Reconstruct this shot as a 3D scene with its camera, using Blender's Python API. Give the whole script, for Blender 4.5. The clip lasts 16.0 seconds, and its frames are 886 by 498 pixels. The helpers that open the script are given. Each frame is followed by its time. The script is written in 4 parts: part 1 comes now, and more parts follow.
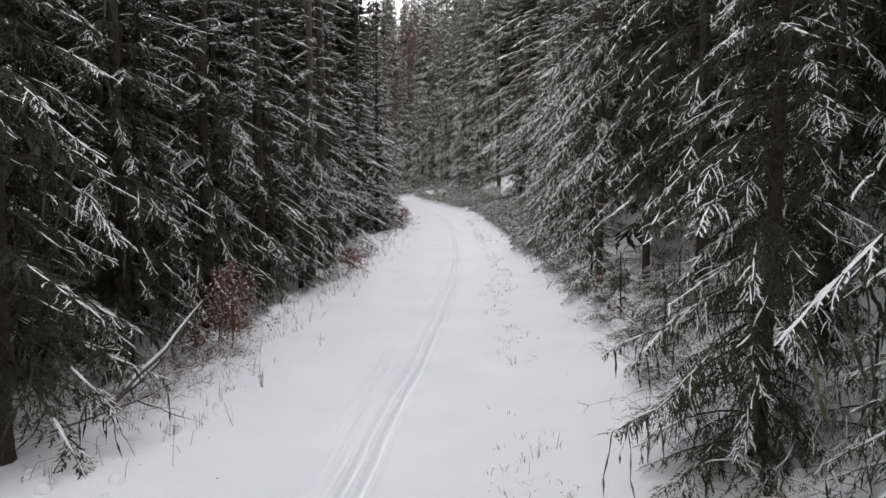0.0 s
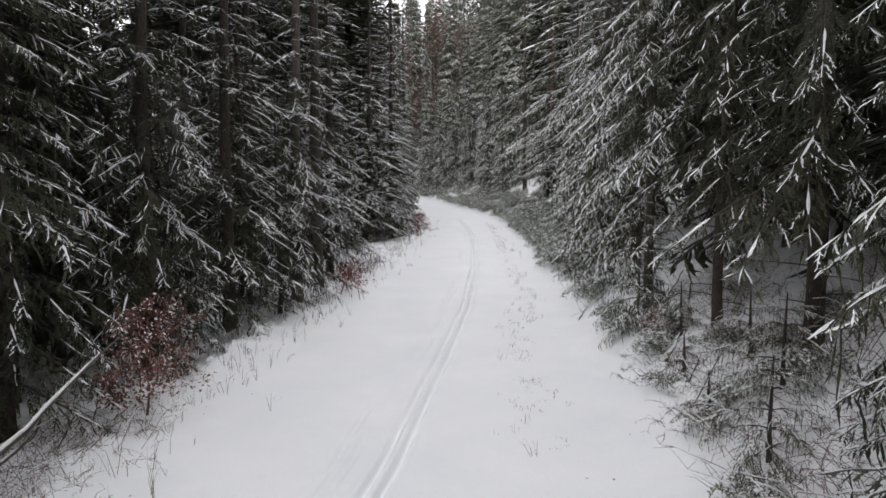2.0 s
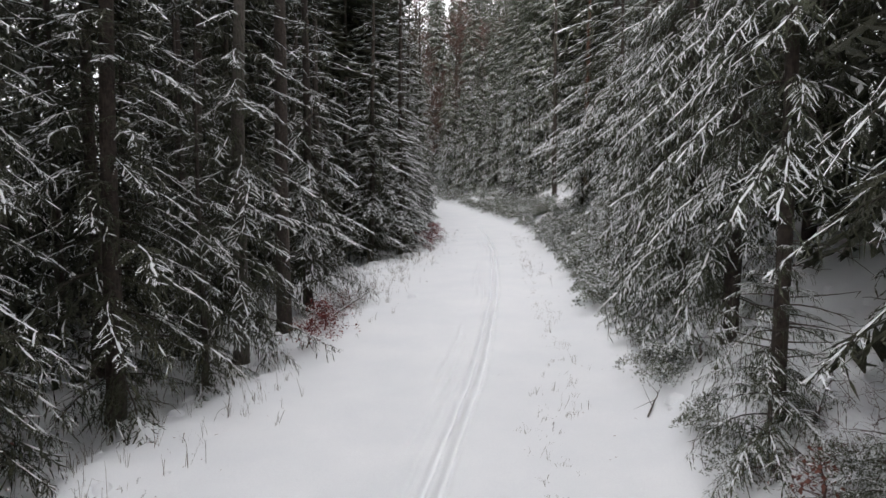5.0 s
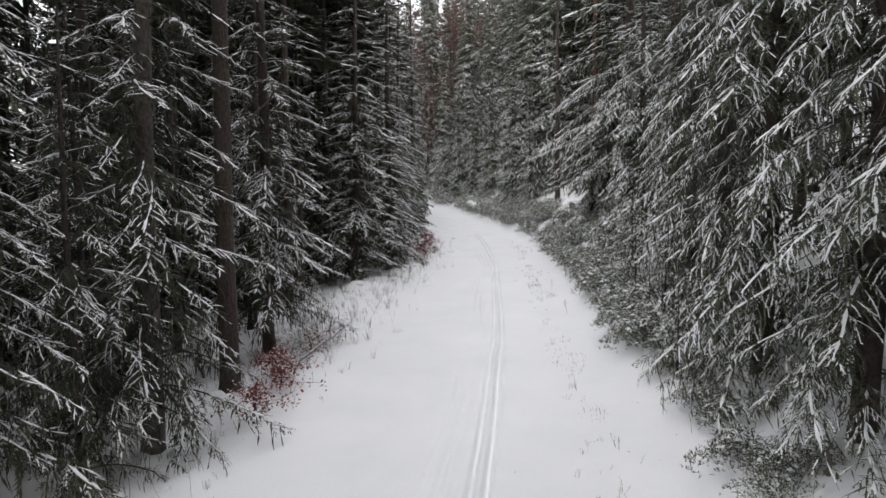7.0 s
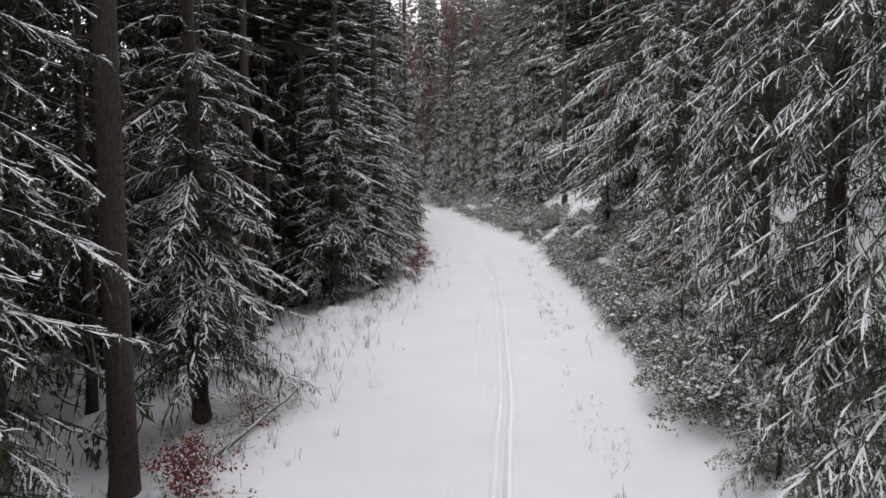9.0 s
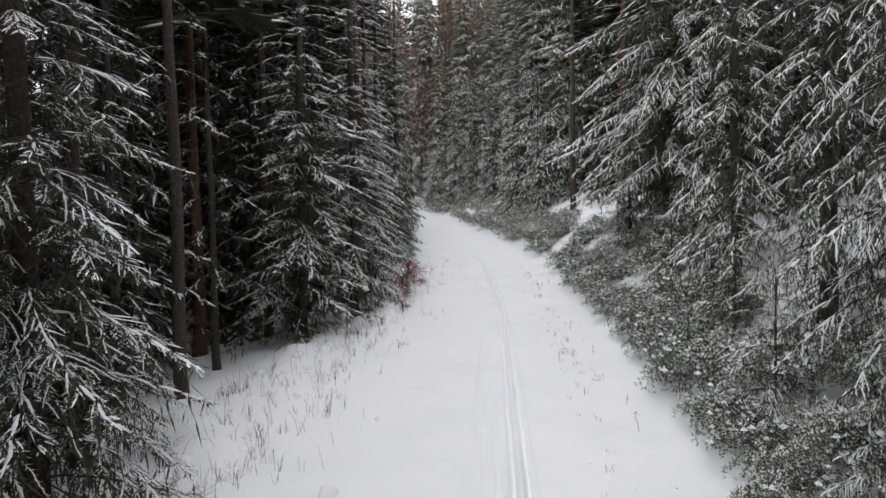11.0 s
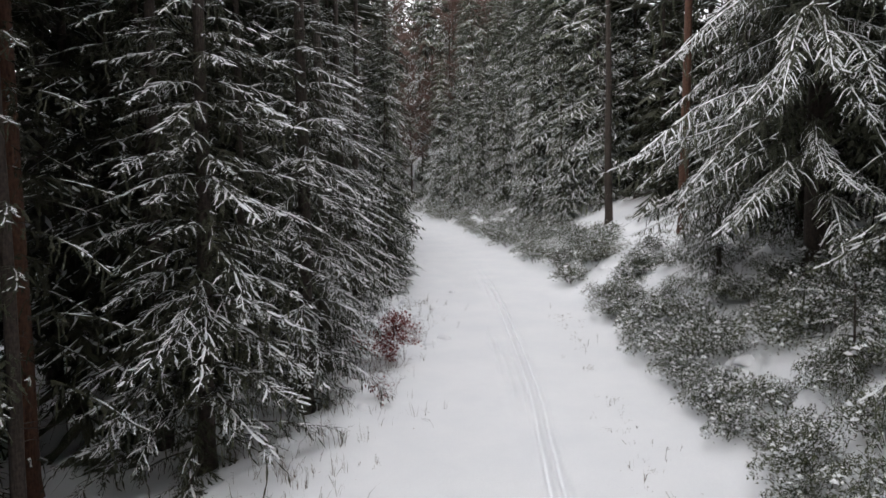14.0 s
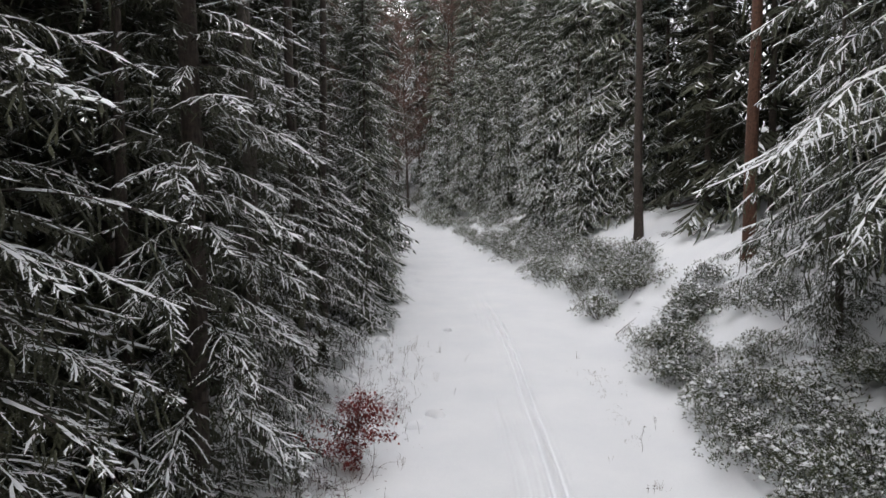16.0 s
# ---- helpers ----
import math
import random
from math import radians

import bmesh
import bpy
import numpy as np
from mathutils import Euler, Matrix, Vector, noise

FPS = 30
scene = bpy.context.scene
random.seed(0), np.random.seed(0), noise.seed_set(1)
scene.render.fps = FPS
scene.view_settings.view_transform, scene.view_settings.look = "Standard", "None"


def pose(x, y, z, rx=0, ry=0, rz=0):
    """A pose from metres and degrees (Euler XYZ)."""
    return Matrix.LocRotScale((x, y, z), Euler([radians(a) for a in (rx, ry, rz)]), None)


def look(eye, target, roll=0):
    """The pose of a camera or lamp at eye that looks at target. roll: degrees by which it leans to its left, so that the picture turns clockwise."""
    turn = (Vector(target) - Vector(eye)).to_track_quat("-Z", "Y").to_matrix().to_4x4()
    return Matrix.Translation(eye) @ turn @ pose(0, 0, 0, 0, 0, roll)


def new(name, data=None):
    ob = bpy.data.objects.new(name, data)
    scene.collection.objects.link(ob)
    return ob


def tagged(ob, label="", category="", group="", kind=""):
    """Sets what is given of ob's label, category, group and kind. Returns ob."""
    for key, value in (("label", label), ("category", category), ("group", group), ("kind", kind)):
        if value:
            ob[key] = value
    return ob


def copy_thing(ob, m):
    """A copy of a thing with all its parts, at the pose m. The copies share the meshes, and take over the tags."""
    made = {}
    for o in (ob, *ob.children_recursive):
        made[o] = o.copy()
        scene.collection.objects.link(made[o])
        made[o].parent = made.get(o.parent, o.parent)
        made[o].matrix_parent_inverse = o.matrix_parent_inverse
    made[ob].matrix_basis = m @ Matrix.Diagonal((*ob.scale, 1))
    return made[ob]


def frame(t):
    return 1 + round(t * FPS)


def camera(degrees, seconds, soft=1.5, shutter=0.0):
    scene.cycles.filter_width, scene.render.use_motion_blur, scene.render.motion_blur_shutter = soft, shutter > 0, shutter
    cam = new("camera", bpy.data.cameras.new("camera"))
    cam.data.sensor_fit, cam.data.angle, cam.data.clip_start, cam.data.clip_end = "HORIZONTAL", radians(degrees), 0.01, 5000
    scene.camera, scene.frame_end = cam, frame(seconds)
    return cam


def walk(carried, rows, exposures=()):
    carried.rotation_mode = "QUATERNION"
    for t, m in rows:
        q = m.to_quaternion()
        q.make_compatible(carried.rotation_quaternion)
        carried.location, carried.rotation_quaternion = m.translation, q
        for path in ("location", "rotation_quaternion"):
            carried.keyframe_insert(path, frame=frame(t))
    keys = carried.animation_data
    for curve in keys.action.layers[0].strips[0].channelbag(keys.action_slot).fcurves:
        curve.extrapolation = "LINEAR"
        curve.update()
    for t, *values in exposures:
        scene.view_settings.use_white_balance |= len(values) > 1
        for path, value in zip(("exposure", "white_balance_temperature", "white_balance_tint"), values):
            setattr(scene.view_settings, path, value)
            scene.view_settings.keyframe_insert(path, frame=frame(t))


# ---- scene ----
cam = camera(68, 16.0)
PATH = [
    (0.0, (0.653, -1.563, 3.267), (0.5872, 0.4302, 3.1174), -0.32),
    (0.5, (0.748, -0.493, 3.301), (0.6704, 1.4997, 3.1529), -0.41),
    (1.0, (0.851, 0.554, 3.362), (0.7519, 2.5464, 3.2152), -0.28),
    (1.5, (0.953, 1.593, 3.423), (0.8295, 3.5837, 3.2760), -0.11),
    (2.0, (1.035, 2.636, 3.469), (0.8879, 4.6252, 3.3231), -0.02),
    (2.5, (1.086, 3.685, 3.511), (0.9151, 5.6723, 3.3648), -0.01),
    (3.0, (1.115, 4.732, 3.573), (0.9222, 6.7168, 3.4264), 0.03),
    (3.5, (1.130, 5.775, 3.668), (0.9232, 7.7586, 3.5212), 0.13),
    (4.0, (1.149, 6.833, 3.790), (0.9373, 8.8166, 3.6429), 0.28),
    (4.7, (1.153, 8.322, 3.933), (0.9293, 10.3045, 3.7877), 0.31),
    (5.2, (1.098, 9.373, 4.001), (0.8706, 11.3553, 3.8575), 0.20),
    (5.8, (0.977, 10.636, 4.078), (0.7549, 12.6189, 3.9376), -0.00),
    (6.5, (0.827, 12.153, 4.211), (0.6127, 14.1362, 4.0703), -0.19),
    (7.0, (0.748, 13.276, 4.317), (0.5326, 15.2594, 4.1768), -0.29),
    (7.5, (0.672, 14.415, 4.412), (0.4568, 16.3984, 4.2729), -0.35),
    (8.0, (0.583, 15.543, 4.502), (0.3699, 17.5266, 4.3633), -0.27),
    (8.5, (0.513, 16.649, 4.586), (0.2996, 18.6329, 4.4478), -0.28),
    (9.0, (0.446, 17.790, 4.662), (0.2330, 19.7744, 4.5249), -0.32),
    (9.6, (0.362, 19.212, 4.731), (0.1514, 21.1966, 4.5973), -0.46),
    (10.2, (0.281, 20.679, 4.789), (0.0737, 22.6636, 4.6584), -0.69),
    (10.8, (0.195, 22.211, 4.871), (-0.0145, 24.1958, 4.7416), -0.74),
    (11.5, (0.051, 24.119, 5.030), (-0.1669, 26.1029, 4.8959), -0.49),
    (12.0, (-0.107, 25.565, 5.163), (-0.3270, 27.5482, 5.0280), -0.46),
    (12.5, (-0.286, 27.058, 5.290), (-0.5065, 29.0414, 5.1553), -0.57),
    (13.0, (-0.445, 28.576, 5.415), (-0.6669, 30.5596, 5.2820), -0.73),
    (13.5, (-0.594, 30.107, 5.551), (-0.8160, 32.0904, 5.4180), -0.75),
    (14.0, (-0.742, 31.650, 5.684), (-0.9637, 33.6336, 5.5503), -0.66),
    (14.5, (-0.875, 33.210, 5.813), (-1.0960, 35.1936, 5.6808), -0.64),
    (15.0, (-0.985, 34.790, 5.955), (-1.2054, 36.7729, 5.8229), -0.53),
    (15.5, (-1.097, 36.373, 6.096), (-1.3178, 38.3567, 5.9618), -0.42),
    (16.0, (-1.244, 37.940, 6.197), (-1.4632, 39.9237, 6.0659), -0.47),
]
walk(cam, [(t, look(eye, target, roll)) for t, eye, target, roll in PATH], [(0, 0.0), (16, 0.0)])

# ---- sky and light: a closed white winter overcast ----
world = bpy.data.worlds.new("sky")
scene.world = world
world.use_nodes = True
wn = world.node_tree
sky = wn.nodes.new("ShaderNodeTexSky")
sky.sky_type, sky.sun_disc = "NISHITA", False
sky.sun_elevation, sky.sun_rotation = radians(40), radians(200)
cloud = wn.nodes.new("ShaderNodeMix")
cloud.data_type = "RGBA"
cloud.inputs["Factor"].default_value = 0.93
cloud.inputs["B"].default_value = (11.6, 11.45, 11.75, 1)
wn.links.new(sky.outputs[0], cloud.inputs["A"])
wn.links.new(cloud.outputs["Result"], wn.nodes["Background"].inputs["Color"])
wn.nodes["Background"].inputs["Strength"].default_value = 0.206
sun = new("sun", bpy.data.lights.new("sun", "SUN"))
sun.data.energy, sun.data.angle, sun.data.color = 0.6, radians(40), (1.0, 0.98, 0.95)
sun.matrix_world = look((-6, -14, 22), (0, 20, 0))


# ---- materials ----
def nodes_of(name):
    m = bpy.data.materials.new(name)
    m.use_nodes = True
    return m, m.node_tree, m.node_tree.nodes["Principled BSDF"]


def noise_node(nt, scale, detail=4, coords="Object", rough=0.6):
    tc = nt.nodes.new("ShaderNodeTexCoord")
    n = nt.nodes.new("ShaderNodeTexNoise")
    n.inputs["Scale"].default_value, n.inputs["Detail"].default_value, n.inputs["Roughness"].default_value = scale, detail, rough
    nt.links.new(tc.outputs[coords], n.inputs["Vector"])
    return n


def ramp(nt, src, stops):
    r = nt.nodes.new("ShaderNodeValToRGB")
    els = r.color_ramp.elements
    while len(els) < len(stops):
        els.new(0.5)
    for e, (p, c) in zip(els, stops):
        e.position, e.color = p, (*c, 1)
    nt.links.new(src, r.inputs["Fac"])
    return r


def mixed(nt, a, b, fac, mode="MIX"):
    m = nt.nodes.new("ShaderNodeMix")
    m.data_type, m.blend_type = "RGBA", mode
    for sock, v in (("Factor", fac), ("A", a), ("B", b)):
        if isinstance(v, (int, float)):
            m.inputs[sock].default_value = v
        elif isinstance(v, tuple):
            m.inputs[sock].default_value = (*v, 1)
        else:
            nt.links.new(v, m.inputs[sock])
    return m.outputs["Result"]


def bump(nt, p, height, strength, distance):
    b = nt.nodes.new("ShaderNodeBump")
    b.inputs["Strength"].default_value, b.inputs["Distance"].default_value = strength, distance
    nt.links.new(height, b.inputs["Height"])
    nt.links.new(b.outputs["Normal"], p.inputs["Normal"])


def snow_material(name, grain, dull=1.0, litter=False):
    m, nt, p = nodes_of(name)
    big = noise_node(nt, 0.5, 5)
    fine = noise_node(nt, grain, 6, rough=0.7)
    base = ramp(nt, big.outputs["Fac"], [(0.3, (0.80 * dull, 0.815 * dull, 0.835 * dull)), (0.7, (0.87 * dull, 0.875 * dull, 0.885 * dull))])
    speck = ramp(nt, fine.outputs["Fac"], [(0.3, (0.93, 0.93, 0.94)), (0.6, (1.0, 1.0, 1.0))])
    col = mixed(nt, base.outputs["Color"], speck.outputs["Color"], 1.0, "MULTIPLY")
    if litter:
        bits = noise_node(nt, 9.0, 8, rough=0.75)
        mask = ramp(nt, bits.outputs["Fac"], [(0.69, (0, 0, 0)), (0.74, (1, 1, 1))])
        patch = noise_node(nt, 0.35, 3)
        where = ramp(nt, patch.outputs["Fac"], [(0.50, (0, 0, 0)), (0.62, (0.5, 0.5, 0.5))])
        fac = mixed(nt, mask.outputs["Color"], where.outputs["Color"], 1.0, "MULTIPLY")
        col = mixed(nt, col, (0.16, 0.12, 0.09), fac)
    nt.links.new(col, p.inputs["Base Color"])
    p.inputs["Roughness"].default_value = 0.75
    p.inputs["Specular IOR Level"].default_value = 0.25
    bump(nt, p, fine.outputs["Fac"], 0.35, 0.02)
    return m


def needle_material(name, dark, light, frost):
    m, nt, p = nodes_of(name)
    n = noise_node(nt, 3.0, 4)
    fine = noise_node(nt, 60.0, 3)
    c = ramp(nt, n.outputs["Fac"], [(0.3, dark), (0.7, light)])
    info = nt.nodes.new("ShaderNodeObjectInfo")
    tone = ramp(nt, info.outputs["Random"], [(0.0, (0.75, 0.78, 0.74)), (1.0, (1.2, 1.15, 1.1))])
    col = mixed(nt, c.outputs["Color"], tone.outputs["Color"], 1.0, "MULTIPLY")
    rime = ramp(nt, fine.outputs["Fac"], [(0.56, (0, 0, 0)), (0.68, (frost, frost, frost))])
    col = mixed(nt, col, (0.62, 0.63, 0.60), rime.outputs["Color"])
    nt.links.new(col, p.inputs["Base Color"])
    p.inputs["Roughness"].default_value = 0.65
    p.inputs["Specular IOR Level"].default_value = 0.3
    bump(nt, p, fine.outputs["Fac"], 0.6, 0.01)
    return m


def bark_material(name, dark, light, moss):
    m, nt, p = nodes_of(name)
    tc = nt.nodes.new("ShaderNodeTexCoord")
    mp = nt.nodes.new("ShaderNodeMapping")
    mp.inputs["Scale"].default_value = (9, 9, 2.2)
    v = nt.nodes.new("ShaderNodeTexVoronoi")
    v.inputs["Scale"].default_value = 2.2
    nt.links.new(tc.outputs["Object"], mp.inputs["Vector"])
    nt.links.new(mp.outputs["Vector"], v.inputs["Vector"])
    n = noise_node(nt, 14.0, 6)
    c = ramp(nt, n.outputs["Fac"], [(0.3, dark), (0.7, light)])
    cracks = ramp(nt, v.outputs["Distance"], [(0.05, (0.45, 0.43, 0.42)), (0.35, (1, 1, 1))])
    col = mixed(nt, c.outputs["Color"], cracks.outputs["Color"], 1.0, "MULTIPLY")
    big = noise_node(nt, 1.3, 4)
    mm = ramp(nt, big.outputs["Fac"], [(0.5, (0, 0, 0)), (0.7, (0.3, 0.3, 0.3))])
    col = mixed(nt, col, moss, mm.outputs["Color"])
    nt.links.new(col, p.inputs["Base Color"])
    p.inputs["Roughness"].default_value = 0.9
    bump(nt, p, v.outputs["Distance"], 0.8, 0.02)
    return m


def simple_material(name, a, b, scale, rough=0.8):
    m, nt, p = nodes_of(name)
    n = noise_node(nt, scale, 5)
    c = ramp(nt, n.outputs["Fac"], [(0.3, a), (0.7, b)])
    nt.links.new(c.outputs["Color"], p.inputs["Base Color"])
    p.inputs["Roughness"].default_value = rough
    bump(nt, p, n.outputs["Fac"], 0.4, 0.01)
    return m


GROUND = snow_material("trodden_snow", 45.0, litter=True)
SNOW = snow_material("loose_snow", 30.0)
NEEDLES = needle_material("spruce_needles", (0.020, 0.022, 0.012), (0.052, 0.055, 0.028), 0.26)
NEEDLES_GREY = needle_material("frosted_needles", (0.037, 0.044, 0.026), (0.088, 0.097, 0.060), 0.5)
# Frosted needles of the far trees, colour paled for open skylight and haze.
NEEDLES_SKYLIT = needle_material("pale_frosted_needles", (0.042, 0.050, 0.032), (0.098, 0.108, 0.074), 0.5)
SHRUB = needle_material("shrub_leaves", (0.044, 0.052, 0.027), (0.110, 0.121, 0.066), 0.7)
BARK = bark_material("spruce_bark", (0.024, 0.018, 0.015), (0.070, 0.052, 0.042), (0.042, 0.042, 0.028))
BARK_GREY = bark_material("grey_bark", (0.055, 0.047, 0.041), (0.145, 0.125, 0.108), (0.08, 0.085, 0.06))
BARK_PINE = bark_material("pine_bark", (0.055, 0.026, 0.017), (0.13, 0.060, 0.036), (0.07, 0.045, 0.032))
TWIG = simple_material("dead_twigs", (0.045, 0.036, 0.031), (0.12, 0.095, 0.08), 20)
RED_TWIG = simple_material("reddish_twigs", (0.060, 0.031, 0.024), (0.135, 0.076, 0.058), 20)
LEAF = simple_material("withered_beech_leaves", (0.10, 0.014, 0.014), (0.24, 0.042, 0.030), 5)
LEAF_BROWN = simple_material("brown_beech_leaves", (0.095, 0.034, 0.026), (0.21, 0.082, 0.056), 5)
STRAW = simple_material("dry_grass", (0.07, 0.048, 0.036), (0.22, 0.178, 0.12), 6)


# ---- mesh helpers ----
def mesh_of(name, verts, faces, material, smooth=False):
    me = bpy.data.meshes.new(name)
    v = np.asarray(verts, dtype=np.float32)
    f = np.asarray(faces, dtype=np.int32)
    k = f.shape[1]
    me.vertices.add(len(v))
    me.vertices.foreach_set("co", v.ravel())
    me.loops.add(f.size)
    me.loops.foreach_set("vertex_index", f.ravel())
    me.polygons.add(len(f))
    me.polygons.foreach_set("loop_start", np.arange(0, f.size, k, dtype=np.int32))
    me.update(calc_edges=True)
    me.materials.append(material)
    if smooth:
        me.polygons.foreach_set("use_smooth", np.ones(len(f), dtype=bool))
    return me


def part(name, me, parent, m=None, label=""):
    """One mesh object under a thing or a part."""
    ob = new(name, me)
    ob.parent = parent
    if m is not None:
        ob.matrix_basis = m
    return tagged(ob, label)


def thing(name, label, category, at, turn=0, group=""):
    ob = new(name)
    ob.empty_display_size = 0.2
    ob.matrix_basis = pose(*at, 0, 0, turn)
    return tagged(ob, label, category, group)


class Heap:
    """Gathers vertices and triangles for one mesh."""

    def __init__(self):
        self.v, self.f, self.n = [], [], 0

    def add(self, v, f):
        self.v.append(np.asarray(v, dtype=float))
        self.f.append(np.asarray(f, dtype=int) + self.n)
        self.n += len(v)

    def arrays(self):
        return np.concatenate(self.v), np.concatenate(self.f)

    def mesh(self, name, material, smooth=False):
        return mesh_of(name, *self.arrays(), material, smooth)


def tube(heap, pts, radii, sides=5):
    """A tapered limb along pts, as triangles."""
    pts = np.asarray(pts, float)
    t = np.gradient(pts, axis=0)
    t /= np.linalg.norm(t, axis=1)[:, None] + 1e-9
    ref = np.array([0.31, 0.95, 0.05]) if abs(t[0][2]) > 0.6 else np.array([0.0, 0.0, 1.0])
    a = np.cross(t, ref)
    a /= np.linalg.norm(a, axis=1)[:, None] + 1e-9
    b = np.cross(t, a)
    ang = np.linspace(0, 2 * np.pi, sides, endpoint=False)
    ring = pts[:, None] + np.asarray(radii)[:, None, None] * (np.cos(ang)[None, :, None] * a[:, None] + np.sin(ang)[None, :, None] * b[:, None])
    f = []
    for i in range(len(pts) - 1):
        for j in range(sides):
            p, q = i * sides + j, i * sides + (j + 1) % sides
            f += [(p, q, q + sides), (p, q + sides, p + sides)]
    heap.add(ring.reshape(-1, 3), f)


SPRAY = np.array([(0, 1, 3), (0, 3, 2)])
CAP = np.array([(0, 1, 4), (1, 3, 4), (3, 2, 4), (2, 0, 4)])


def spray(needles, snow, a, b, w, load, rng, flat=False, fold=0.45, cover=(0.55, 0.85)):
    """A folded needled twig from a to b, w to each side, and the snow that lies on it."""
    a, b = np.asarray(a, float), np.asarray(b, float)
    d = b - a
    side = np.cross(d, (0, 0, 1.0))
    n = np.linalg.norm(side)
    side = side / n if n > 1e-6 else np.array([1.0, 0, 0])
    up = np.cross(side, d)
    up /= np.linalg.norm(up) + 1e-9
    mid = a + d * rng.uniform(0.28, 0.45)
    needles.add([a, mid + side * w - up * w * fold, mid - side * w - up * w * fold, b], SPRAY)
    if snow is not None and rng.random() < load:
        k = w * rng.uniform(*cover)
        lift = up * (0.02 if flat else 0.004)
        end = a + d * rng.uniform(0.8, 0.97)
        if flat:
            snow.add([a + lift, mid + side * k - up * k * fold + lift, mid - side * k - up * k * fold + lift, end + lift], SPRAY)
        else:
            far, dip = end - d * 0.22 + lift, up * k * 0.2
            snow.add([a + lift, far + side * k - dip, far - side * k - dip, end + lift - dip, a + d * 0.55 + up * k * 0.9 + lift], CAP)


def ridge(snow, pts, w, rng):
    """A rounded ridge of snow lying along a twig, thicker here and there."""
    p = np.asarray(pts, float)
    n = len(p)
    t = np.gradient(p, axis=0)
    side = np.cross(t, (0, 0, 1.0))
    side /= np.linalg.norm(side, axis=1)[:, None] + 1e-9
    up = np.cross(side, t)
    up /= np.linalg.norm(up, axis=1)[:, None] + 1e-9
    wi = w * rng.uniform(0.35, 1.5, n)
    wi[0] *= 0.3
    wi[-1] *= 0.55
    k = wi[:, None]
    base = p + up * 0.006
    v = np.stack([base + side * k - up * k * 0.45, base + up * k * rng.uniform(0.6, 1.0, (n, 1)), base - side * k - up * k * 0.45], axis=1).reshape(-1, 3)
    f = []
    for i in range(n - 1):
        j = 3 * i
        f += [(j, j + 1, j + 4), (j, j + 4, j + 3), (j + 1, j + 2, j + 5), (j + 1, j + 5, j + 4)]
    snow.add(v, f)


def bough_axis(rng, length):
    s = np.linspace(0, 1, 9)
    sway, kink = rng.uniform(-0.15, 0.15), rng.uniform(0.7, 1.5)
    return s, np.c_[length * s * (1 - 0.10 * s), length * sway * np.sin(2.4 * s * kink) + rng.normal(0, 0.02, 9) * s, length * (0.24 * s - 0.74 * s**2 + 0.30 * s**3) + rng.normal(0, 0.016, 9) * s]


